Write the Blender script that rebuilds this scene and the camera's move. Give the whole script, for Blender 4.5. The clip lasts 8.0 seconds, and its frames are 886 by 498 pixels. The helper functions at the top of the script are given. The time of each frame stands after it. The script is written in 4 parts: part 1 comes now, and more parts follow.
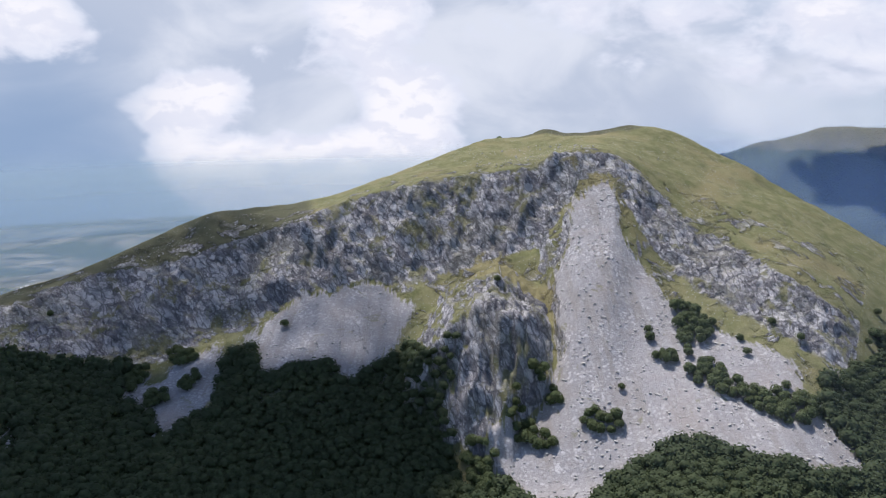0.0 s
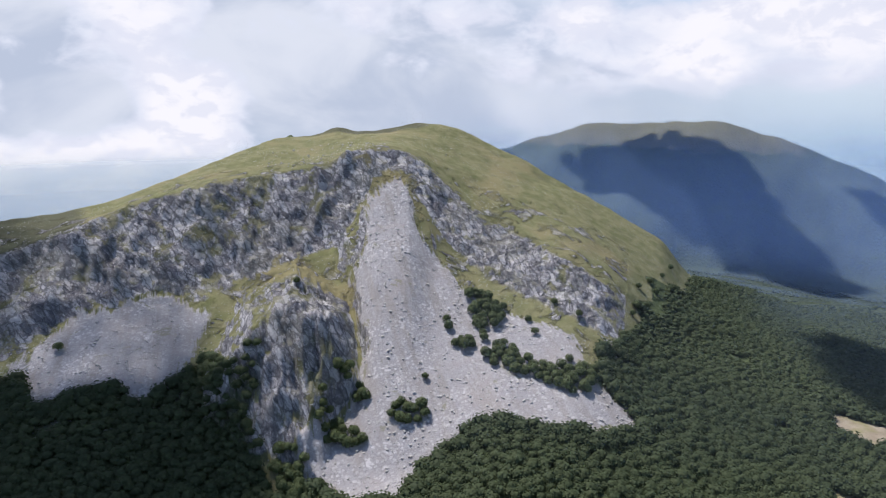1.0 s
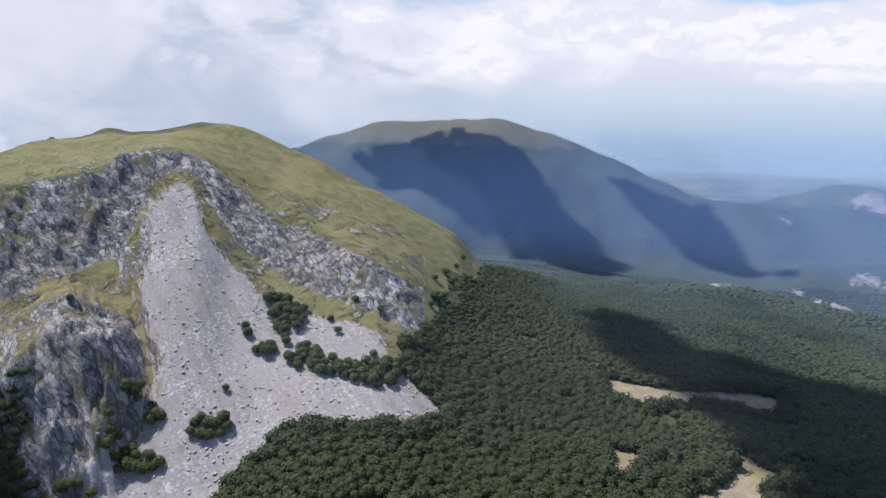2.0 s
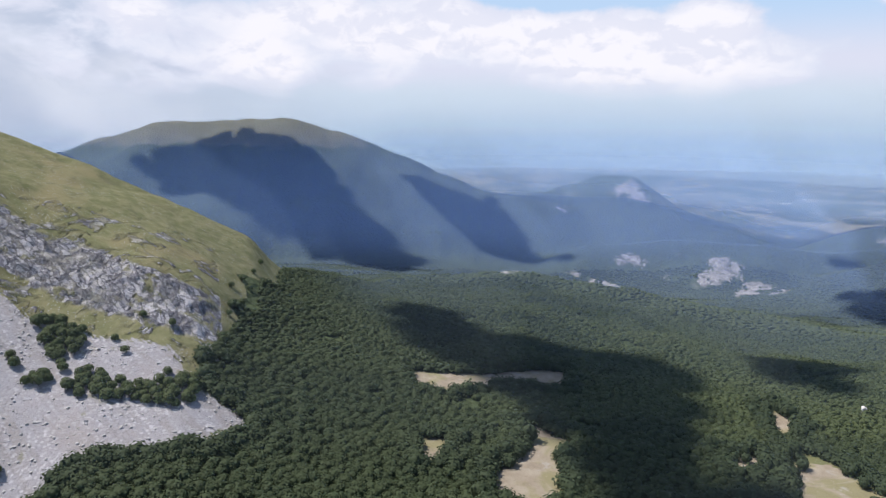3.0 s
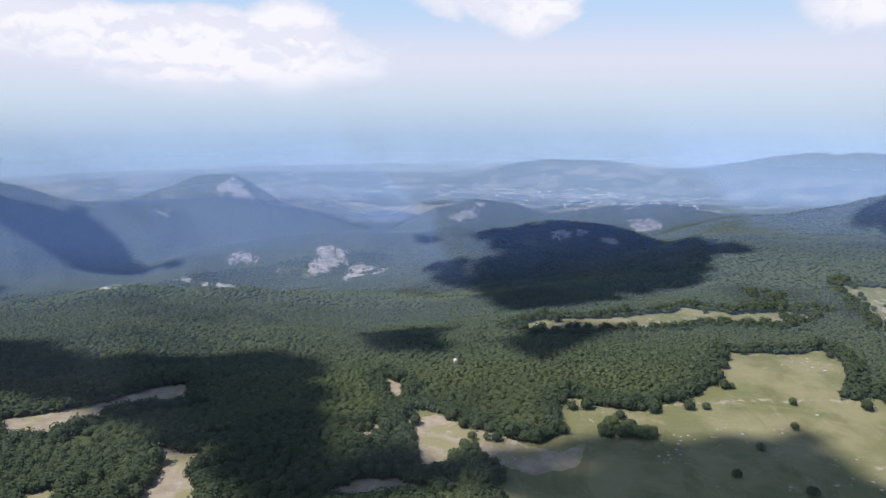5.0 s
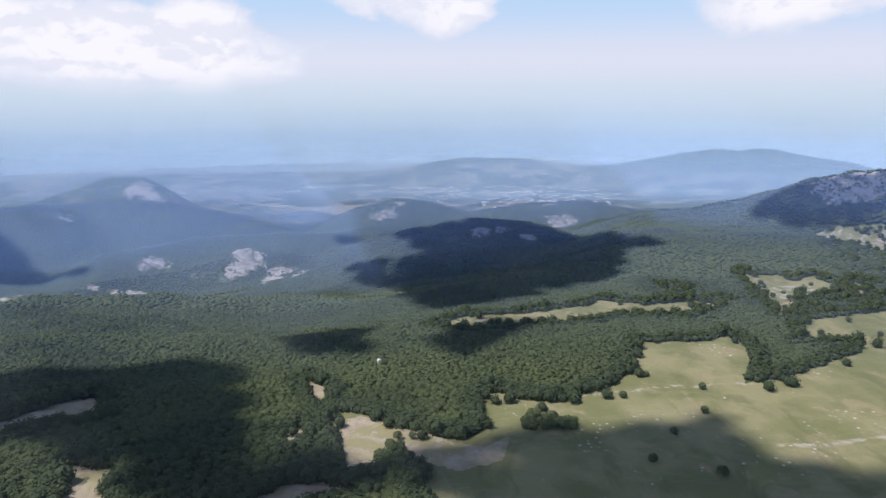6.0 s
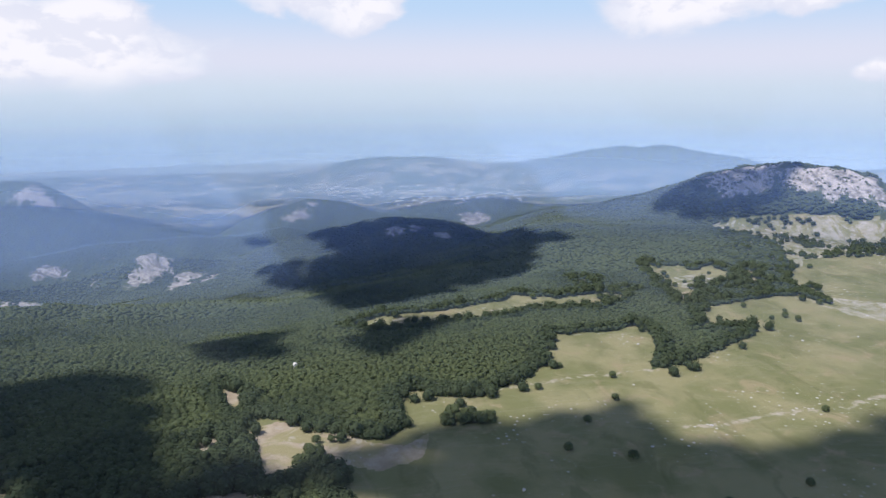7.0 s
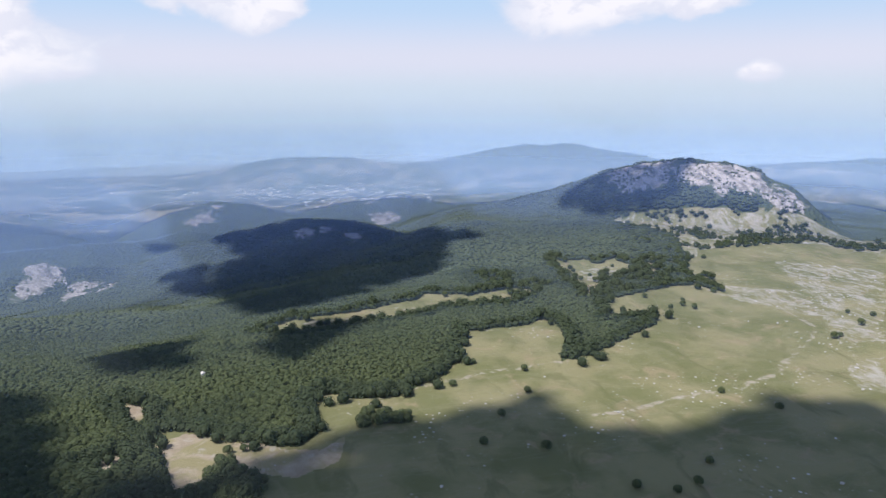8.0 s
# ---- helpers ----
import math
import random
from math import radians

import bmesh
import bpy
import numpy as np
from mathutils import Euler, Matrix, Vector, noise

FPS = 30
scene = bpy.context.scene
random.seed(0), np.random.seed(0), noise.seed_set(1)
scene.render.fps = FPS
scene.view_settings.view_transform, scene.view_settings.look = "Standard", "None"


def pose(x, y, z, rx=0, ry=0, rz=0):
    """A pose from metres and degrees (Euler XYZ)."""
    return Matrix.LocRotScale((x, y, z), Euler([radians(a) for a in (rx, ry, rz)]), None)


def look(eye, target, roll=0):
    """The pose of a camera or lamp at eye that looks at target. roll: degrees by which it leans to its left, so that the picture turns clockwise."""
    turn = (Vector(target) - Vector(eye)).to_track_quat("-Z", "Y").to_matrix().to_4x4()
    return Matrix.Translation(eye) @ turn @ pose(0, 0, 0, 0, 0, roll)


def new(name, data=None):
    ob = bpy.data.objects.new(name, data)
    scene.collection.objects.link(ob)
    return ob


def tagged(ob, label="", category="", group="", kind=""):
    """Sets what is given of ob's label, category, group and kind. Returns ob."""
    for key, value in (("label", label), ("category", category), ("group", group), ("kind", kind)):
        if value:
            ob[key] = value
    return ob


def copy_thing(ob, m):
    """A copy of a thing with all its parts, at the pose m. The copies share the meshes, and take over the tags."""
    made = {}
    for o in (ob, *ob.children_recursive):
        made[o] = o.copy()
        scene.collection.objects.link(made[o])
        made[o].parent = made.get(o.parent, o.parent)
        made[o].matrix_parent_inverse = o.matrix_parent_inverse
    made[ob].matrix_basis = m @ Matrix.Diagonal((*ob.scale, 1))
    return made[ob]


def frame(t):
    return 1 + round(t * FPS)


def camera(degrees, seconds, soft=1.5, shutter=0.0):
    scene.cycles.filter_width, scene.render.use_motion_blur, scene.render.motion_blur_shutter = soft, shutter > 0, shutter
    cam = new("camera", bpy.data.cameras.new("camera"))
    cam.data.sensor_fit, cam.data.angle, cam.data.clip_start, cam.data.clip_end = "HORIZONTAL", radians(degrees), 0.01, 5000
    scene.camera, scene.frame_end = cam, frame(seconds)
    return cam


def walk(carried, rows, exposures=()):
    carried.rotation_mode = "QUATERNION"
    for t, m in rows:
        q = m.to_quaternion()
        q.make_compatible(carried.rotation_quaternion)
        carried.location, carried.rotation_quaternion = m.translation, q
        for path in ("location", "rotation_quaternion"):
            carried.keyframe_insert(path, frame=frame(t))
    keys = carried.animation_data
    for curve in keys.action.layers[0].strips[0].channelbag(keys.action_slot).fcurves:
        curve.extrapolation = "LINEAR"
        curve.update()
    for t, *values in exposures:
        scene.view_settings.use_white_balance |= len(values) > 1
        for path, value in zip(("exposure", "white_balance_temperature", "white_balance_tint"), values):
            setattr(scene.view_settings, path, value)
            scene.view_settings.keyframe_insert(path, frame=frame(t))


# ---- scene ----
# Camera: a drone hovering 230 m over the pasture, panning right. Bearings are clockwise from +y.
EYE = 230.0
cam = camera(64.77, 8.0, soft=1.2)
walk(cam, [
    (0.0, pose(0, 0, EYE, 78.43, 0.05, -0.03)),
    (0.5, pose(0, 0, EYE, 78.33, 0.05, -8.43)),
    (1.0, pose(0, 0, EYE, 78.29, 0.01, -16.79)),
    (1.5, pose(0, 0, EYE, 78.22, -0.01, -25.18)),
    (3.0, pose(0, 0, EYE, 78.11, -0.04, -50.28)),
    (3.5, pose(0, 0, EYE, 78.09, -0.07, -58.61)),
    (4.0, pose(0, 0, EYE, 78.04, -0.06, -66.89)),
    (4.5, pose(0, 0, EYE, 77.96, 0.0, -74.62)),
    (5.0, pose(0, 0, EYE, 77.91, 0.0, -82.11)),
    (5.2, pose(0, 0, EYE, 77.90, 0.0, -83.64)),
    (6.3, pose(0, 0, EYE, 77.82, 0.02, -90.77)),
    (6.5, pose(0, 0, EYE, 77.81, 0.03, -92.21)),
    (7.0, pose(0, 0, EYE, 77.75, 0.03, -95.88)),
    (7.5, pose(0, 0, EYE, 77.71, 0.03, -99.61)),
    (8.0, pose(0, 0, EYE, 77.71, 0.02, -103.31)),
], exposures=[(0.0, 0.03, 6280, 15), (8.0, 0.03, 6280, 15)])

SUN_BEARING, SUN_HEIGHT = -25.0, 60.0
TO_SUN = Vector((math.sin(radians(SUN_BEARING)) * math.cos(radians(SUN_HEIGHT)),
                 math.cos(radians(SUN_BEARING)) * math.cos(radians(SUN_HEIGHT)), math.sin(radians(SUN_HEIGHT))))
sun_data = bpy.data.lights.new("sun", "SUN")
sun_data.energy, sun_data.angle, sun_data.color = 4.6, radians(1.5), (1.0, 0.95, 0.87)
sun = new("sun", sun_data)
sun.matrix_world = look(TO_SUN * 3000, (0, 0, 0))


# ---- node helpers ----
class Nodes:
    """Short hand for wiring one node tree."""

    def __init__(self, tree):
        self.tree = tree
        tree.nodes.clear()

    def add(self, kind, sets=None, **ins):
        n = self.tree.nodes.new(kind)
        for k, v in (sets or {}).items():
            setattr(n, k, v)
        for k, v in ins.items():
            self.put(n.inputs[int(k[1:])] if k[0] == "i" and k[1:].isdigit() else n.inputs[k.replace("_", " ")], v)
        return n

    def put(self, socket, v):
        if isinstance(v, bpy.types.NodeSocket):
            self.tree.links.new(v, socket)
        elif isinstance(v, bpy.types.Node):
            self.tree.links.new(v.outputs[0], socket)
        else:
            socket.default_value = v

    def math(self, op, a, b=0.0, clamp=False):
        return self.add("ShaderNodeMath", {"operation": op, "use_clamp": clamp}, i0=a, i1=b).outputs[0]

    def vec(self, op, a, b=(0, 0, 0)):
        n = self.add("ShaderNodeVectorMath", {"operation": op}, i0=a, i1=b)
        return n.outputs["Value" if op in ("DOT_PRODUCT", "LENGTH", "DISTANCE") else "Vector"]

    def ramp(self, v, lo, hi, a=0.0, b=1.0):
        return self.add("ShaderNodeMapRange", {"interpolation_type": "SMOOTHSTEP"}, i0=v, i1=lo, i2=hi, i3=a, i4=b).outputs[0]

    def mix(self, f, a, b, blend="MIX"):
        n = self.add("ShaderNodeMix", {"data_type": "RGBA", "blend_type": blend})
        self.put(n.inputs[0], f), self.put(n.inputs[6], a), self.put(n.inputs[7], b)
        return n.outputs[2]

    def noise(self, vector, scale, detail=4.0, rough=0.55, distort=0.0):
        n = self.add("ShaderNodeTexNoise", Vector=vector, Scale=scale, Detail=detail, Roughness=rough, Distortion=distort)
        return n.outputs[0]

    def attr(self, name):
        return self.add("ShaderNodeAttribute", {"attribute_name": name}).outputs["Fac"]


def rgb(r, g, b):
    return (r, g, b, 1.0)


def way(bearing, height):
    b, h = radians(bearing), radians(height)
    return (math.sin(b) * math.cos(h), math.cos(b) * math.cos(h), math.sin(h))


# ---- sky: clear blue overhead, a pale haze band and broken cumulus ----
world = bpy.data.worlds.new("sky")
scene.world = world
world.use_nodes = True
N = Nodes(world.node_tree)
d = N.vec("NORMALIZE", N.add("ShaderNodeTexCoord").outputs["Generated"])
up = N.add("ShaderNodeSeparateXYZ", Vector=d).outputs[2]
sky = N.add("ShaderNodeTexSky", {"sky_type": "NISHITA", "sun_disc": False, "sun_elevation": radians(SUN_HEIGHT),
                                 "sun_rotation": radians(SUN_BEARING), "altitude": 1400.0, "air_density": 1.0,
                                 "dust_density": 1.5, "ozone_density": 1.5})
blue = N.mix(1.0, sky.outputs[0], rgb(0.125, 0.125, 0.125), "MULTIPLY")
low = N.mix(N.ramp(up, -0.10, 0.02), rgb(0.43, 0.59, 0.69), rgb(0.62, 0.725, 0.80))
low = N.mix(N.ramp(up, 0.005, 0.05), low, rgb(0.71, 0.745, 0.84))
low = N.mix(N.ramp(up, 0.05, 0.13), low, rgb(0.50, 0.68, 0.87))
blue = N.mix(N.ramp(up, 0.10, 0.42), low, blue)
# grey cloud hangs over the mountain (bearing -8); single cumulus stand farther round
toward = N.vec("DOT_PRODUCT", d, way(-8, 0))
dull = N.math("MULTIPLY", N.ramp(toward, 0.55, 0.93), N.ramp(up, -0.22, 0.0))
grey = N.noise(N.vec("MULTIPLY", d, (1.0, 1.0, 1.8)), 5.0, 5.0, 0.5, 0.4)
blue = N.mix(dull, blue, N.mix(N.ramp(grey, 0.38, 0.64), rgb(0.50, 0.57, 0.68), rgb(0.72, 0.765, 0.83)))
rift = N.ramp(N.vec("LENGTH", N.vec("SUBTRACT", d, way(-30, -5))), 0.05, 0.26, 0.85, 0.0)
blue = N.mix(rift, blue, rgb(0.24, 0.36, 0.54))
cover = N.ramp(toward, 0.2, 0.95, -0.13, -0.09)
stretch = N.vec("MULTIPLY", d, (1.0, 1.0, 1.7))
puffs = N.noise(stretch, 7.0, 5.0, 0.50, 0.3)
billow = N.noise(stretch, 24.0, 5.0, 0.52, 0.5)
total = N.math("ADD", puffs, N.math("MULTIPLY", N.math("SUBTRACT", billow, 0.5), 0.24))
total = N.math("ADD", total, cover)
# a bank of cumulus stands along the horizon over the valley
bank = N.math("MULTIPLY", N.ramp(N.vec("DOT_PRODUCT", d, way(50, 4)), 0.86, 0.96), N.math("MULTIPLY", N.ramp(up, -0.01, 0.03), N.ramp(up, 0.10, 0.15, 1.0, 0.0)))
total = N.math("ADD", total, N.math("MULTIPLY", bank, 0.23))
# cumulus heads and gaps: bearing, height, half-width in degrees, push
for b, h, w, push in ((-21.0, -0.5, 3.6, 0.40), (-18.0, 1.2, 3.2, 0.44), (-19.4, -4.4, 4.4, 0.46), (-15.1, -6.0, 5.0, 0.52), (-8.5, -5.4, 5.4, 0.56), (-3.9, -2.7, 4.8, 0.56), (-2.0, 1.4, 4.0, 0.52),
                      (-5.6, 5.8, 4.2, 0.46), (-11.0, 0.6, 2.6, -0.30), (-30, 5.5, 5, 0.36), (-28, 0, 6, -0.16), (-8, 8.5, 5, 0.16), (4, 8.0, 6, 0.14), (15, 7.5, 6, 0.22), (23, 5.0, 6, 0.12), (29, 8.0, 4, 0.16), (-33, 7, 5, 0.20),
                      (36, 5.0, 5, 0.24), (41, 7.0, 4, 0.30), (46, 4.0, 4, 0.26), (49, 8.6, 3.5, 0.34), (53.3, 5.2, 3.6, 0.34), (59, 5.4, 3.4, 0.34), (64.5, 4.2, 3.6, 0.30),
                      (70.3, 5.8, 3.2, 0.38), (76.8, 2.6, 3.6, 0.28), (71, 2.6, 4.5, 0.22), (61, 2.4, 6, 0.20), (87.5, 6.9, 4.6, 0.42), (82.5, 7.6, 3.0, 0.26), (91.5, 7.4, 3.0, 0.24), (111.5, 7.0, 4.0, 0.42), (117, 6.6, 4.4, 0.46), (123, 7.4, 3.4, 0.36), (127.2, 1.9, 1.3, 0.42), (126.2, 1.7, 1.0, 0.30),
                      (99, 4.0, 5.0, -0.15), (105, 5, 5, -0.15), (132, 5, 5, -0.15)):
    near = N.vec("LENGTH", N.vec("SUBTRACT", stretch, Vector(way(b, h)) * Vector((1, 1, 1.7))))
    total = N.math("ADD", total, N.ramp(near, 0.0, math.radians(w) * 1.6, push, 0.0))
mask = N.math("MULTIPLY", N.ramp(total, 0.51, 0.66), N.math("MAXIMUM", N.ramp(up, -0.015, 0.045), N.ramp(toward, 0.93, 0.985)))
white = N.mix(N.ramp(total, 0.56, 0.90), rgb(0.72, 0.77, 0.86), rgb(0.93, 0.925, 0.94))
above = N.noise(N.vec("ADD", stretch, (0.0, 0.0, 0.022)), 24.0, 5.0, 0.52, 0.5)
heap = N.noise(N.vec("ADD", stretch, (0.0, 0.0, 0.05)), 9.0, 4.0, 0.5, 0.3)
lit = N.math("ADD", N.math("SUBTRACT", billow, above), N.math("MULTIPLY", N.math("SUBTRACT", N.noise(stretch, 9.0, 4.0, 0.5, 0.3), heap), 0.8))
white = N.mix(N.ramp(lit, -0.14, 0.10, 0.7, 0.0), white, rgb(0.74, 0.77, 0.855))
colour = N.mix(mask, blue, white)
bg = N.add("ShaderNodeBackground", Color=colour, Strength=1.0)
N.add("ShaderNodeOutputWorld", Surface=bg)


# ---- landform ----
def lattice(seed):
    return np.random.RandomState(seed).rand(256, 256)


LATTICES = [lattice(s) for s in range(6)]


def value_noise(x, y, k=0):
    """Smooth noise 0..1 on a unit lattice."""
    t = LATTICES[k]
    xi, yi = np.floor(x).astype(np.int64), np.floor(y).astype(np.int64)
    fx, fy = x - xi, y - yi
    fx, fy = fx * fx * (3 - 2 * fx), fy * fy * (3 - 2 * fy)
    a, b = t[xi & 255, yi & 255], t[(xi + 1) & 255, yi & 255]
    c, e = t[xi & 255, (yi + 1) & 255], t[(xi + 1) & 255, (yi + 1) & 255]
    return (a + (b - a) * fx) + ((c + (e - c) * fx) - (a + (b - a) * fx)) * fy


def fbm(x, y, octaves=4, k=0, gain=0.5):
    total, amp, norm = 0.0, 1.0, 0.0
    for o in range(octaves):
        total = total + amp * value_noise(x * 2 ** o + 17.3 * o, y * 2 ** o - 9.1 * o, (k + o) % 6)
        norm, amp = norm + amp, amp * gain
    return total / norm - 0.5


def ridged(x, y, octaves=4, k=0):
    total, amp, norm = 0.0, 1.0, 0.0
    for o in range(octaves):
        n = 1 - np.abs(2 * value_noise(x * 2 ** o + 5.7 * o, y * 2 ** o + 3.3 * o, (k + o) % 6) - 1)
        total, norm, amp = total + amp * n, norm + amp, amp * 0.55
    return total / norm


def smooth(v, lo, hi):
    u = np.clip((v - lo) / (hi - lo), 0, 1)
    return u * u * (3 - 2 * u)


def rail(*points):
    """A line across the land: bearing, distance, height; its corners are rounded off."""
    p = np.array(points, float)
    fine = np.arange(-180, 180.01, 0.2)
    bell = np.exp(-0.5 * (np.arange(-12, 13) * 0.2 / 0.55) ** 2)
    bell /= bell.sum()
    cols = [np.convolve(np.pad(np.interp(fine, p[:, 0], p[:, k]), 12, mode="edge"), bell, "valid") for k in (1, 2)]
    return np.stack([fine, *cols], 1)


NEAR = rail((-180, 280, -8), (-60, 280, 0), (-30, 280, 14), (-8, 285, -2), (12, 285, 2), (24, 290, 24), (40, 290, 14), (60, 290, 4), (180, 280, -8))
FOOT = rail((-180, 380, 0), (-60, 380, 5), (-34.9, 385, 34), (-23.3, 385, 18), (-7.3, 390, 4), (-0.7, 390, 6), (4.9, 385, 2), (8.9, 382, 6),
            (14.7, 385, 16), (21.7, 400, 40), (28.4, 405, 38), (33.5, 410, 28), (40, 420, 20), (55, 430, 10), (75, 430, 2), (100, 420, 0), (180, 420, 0))
TALUS_TOP = rail((-180, 600, 0), (-60, 600, 0), (-33.6, 590, 60), (-29.1, 585, 46), (-24.1, 575, 36), (-16.1, 585, 58), (-10.6, 590, 76), (-4.5, 595, 79),
                 (0.3, 605, 91), (5.5, 610, 106), (9.2, 615, 114), (10.8, 640, 168), (13.7, 642, 169), (15.6, 615, 129), (19.1, 570, 97),
                 (23.1, 545, 82), (27.6, 520, 72), (30.0, 510, 63), (34, 540, 42), (40, 560, 28), (50, 580, 8), (60, 590, -5),
                 (75, 600, -8), (90, 600, -3), (105, 600, 0), (120, 600, 2), (180, 600, 5))
CLIFF_TOP = rail((-180, 660, 0), (-60, 660, 0), (-33.4, 640, 73), (-27.8, 645, 89), (-22.7, 645, 93), (-15.3, 645, 114), (-10.3, 650, 134), (-6.2, 655, 148),
                 (-2.0, 662, 160), (1.2, 672, 164), (4.9, 672, 168), (8.1, 668, 177), (10.8, 664, 190), (13.8, 668, 185), (17.0, 655, 154),
                 (20.1, 625, 125), (23.9, 605, 112), (28.0, 580, 97), (30.8, 565, 79), (34, 620, 56), (40, 660, 30), (50, 720, -8),
                 (60, 720, -18), (75, 720, -26), (90, 720, -10), (105, 720, 0), (120, 720, 4), (180, 720, 6))
CREST = rail((-180, 750, 0), (-60, 750, -20), (-33.3, 690, 71), (-28.5, 700, 84), (-23.7, 710, 106), (-18.7, 720, 129), (-13.9, 728, 131), (-8.5, 732, 139),
             (-4.8, 742, 156), (-1.1, 760, 174), (3.1, 815, 192), (8.0, 845, 197), (11.6, 860, 201), (15.9, 860, 208), (18.4, 850, 199),
             (22.6, 830, 173), (26.6, 810, 144), (30.1, 800, 117), (32.7, 790, 98), (34.7, 790, 84), (35.5, 790, 66), (36.6, 800, 42), (38.7, 850, 26), (41, 880, 12), (44, 930, -15),
             (49.9, 1000, -26), (57, 1040, -24), (64.2, 1040, -44), (80, 950, -52), (90, 930, -32), (105, 930, 0), (120, 920, 6), (180, 920, 8))
BACK = rail((-180, 1100, 0), (-60, 1000, -150), (-33, 950, -60), (-20, 1000, -20), (0, 1050, 60), (15, 1120, 90), (26, 1080, 30), (34, 1080, -40), (44, 1250, -100),
            (57, 1280, -125), (66, 1230, -122), (75, 1200, -112), (90, 1170, -84), (105, 1200, 0), (120, 1180, 8), (180, 1200, 10))
VALLEY = rail((-180, 1700, 0), (-60, 1700, -280), (-10, 1700, -250), (15, 1700, -150), (34, 1600, -130), (45, 1600, -150), (58, 1540, -178), (66, 1480, -172), (75, 1440, -158), (84, 1400, -130),
              (92, 1380, -108), (98, 1500, -80), (105, 1700, -30), (120, 1700, 0), (135, 1700, -20), (180, 1700, 0))
PLAIN = rail((-180, 2600, -100), (-60, 2600, -350), (-22, 2600, -410), (-10, 2600, -430), (20, 2600, -250), (40, 2600, -200), (60, 2600, -210), (75, 2600, -215), (90, 2600, -210),
             (105, 2600, -180), (120, 2600, -150), (180, 2600, -100))
FAR = rail((-180, 3600, -190), (-60, 3600, -440), (-25, 3600, -470), (-18, 3600, -480), (6, 3600, -480), (22, 3600, -300), (40, 3600, -215), (105, 3600, -215), (180, 3600, -190))
RIM = rail((-180, 4960, -215), (-60, 4960, -470), (-25, 4960, -490), (-18, 4960, -500), (6, 4960, -500), (24, 4960, -280), (60, 4960, -215), (180, 4960, -215))
RAILS = (NEAR, FOOT, TALUS_TOP, CLIFF_TOP, CREST, BACK, VALLEY, PLAIN, FAR, RIM)


def loft(bearing, r):
    """Height of the land lofted over the rails."""
    rs = [np.zeros_like(bearing)] + [np.interp(bearing, q[:, 0], q[:, 1]) for q in RAILS]
    zs = [np.full_like(bearing, -12.0)] + [np.interp(bearing, q[:, 0], q[:, 2]) for q in RAILS]
    z = zs[-1].copy()
    for k in range(len(rs) - 1):
        inside = (r >= rs[k]) & (r < rs[k + 1])
        u = (r - rs[k]) / (rs[k + 1] - rs[k])
        z = np.where(inside, zs[k] + (zs[k + 1] - zs[k]) * u, z)
    return z, rs


# crests of the farther hills: x, y, z along the crest; fall per metre; rounding
RIDGES = (
    ([(909, 2329, 50), (1056, 2266, 123), (1198, 2194, 170), (1340, 2051, 168), (1433, 1863, 182), (1536, 1738, 140), (1621, 1603, 76),
      (1701, 1457, 9), (1764, 1314, -43), (1779, 1260, -57), (1832, 1126, -64)], 0.50, 45),
    ([(1928, 1343, -78), (2041, 1165, -77), (2082, 1023, -74), (2098, 892, -109), (2076, 729, -163)], 0.25, 50),
    ([(2560, 1565, -138), (2663, 1382, -68), (2679, 1235, -59), (2670, 1132, -123), (2649, 1051, -188)], 0.7, 15),
    ([(1562, 789, -120), (1621, 660, -106), (1651, 549, -98), (1684, 440, -94), (1719, 330, -106), (1766, 222, -93)], 0.48, 45),
    ([(2126, 320, -147), (2134, 261, -107), (2142, 186, -72), (2148, 101, -81), (2130, 17, -106), (2099, -49, -127)], 0.40, 20),
    ([(1552, 156, -78), (1538, 70, -53), (1520, -13, -37), (1498, -80, -25), (1493, -146, -31), (1465, -208, -49), (1424, -274, -60), (1380, -333, -58)], 0.42, 45),
    ([(2049, -63, -111), (2045, -138, -91), (2034, -253, -72), (2017, -364, -66), (1982, -440, -78), (1928, -532, -77)], 0.25, 40),
    ([(1527, -477, -12), (1452, -571, 20), (1369, -614, 51), (1312, -662, 81), (1264, -710, 101), (1215, -754, 111), (1181, -806, 114), (1138, -849, 101),
      (1092, -876, 79), (1044, -887, 52), (983, -896, 17)], 0.78, 18),
    ([(4187, 325, -185), (4200, -47, -117), (4182, -384, -117), (4138, -717, -158), (4021, -1025, -129), (3886, -1307, -58), (3847, -1419, -40), (3804, -1530, -50),
      (3765, -1622, -32), (3711, -1742, -80), (3572, -2012, -134)], 0.2, 40),
    ([(3430, -2593, -143), (3219, -2851, -111), (3013, -3067, -81), (2700, -3400, -60)], 0.2, 60),
    ([(2575, -2064, -116), (2464, -2195, -116), (2303, -2363, -125), (2000, -2600, -130)], 0.2, 60),
    ([(1600, -1360, -48), (1529, -1440, -49), (1425, -1474, -61), (1200, -1600, -70)], 0.22, 50),
    ([(4389, 317, -231), (4399, 83, -170), (4396, -178, -140), (4279, -424, -179)], 0.2, 50),
)


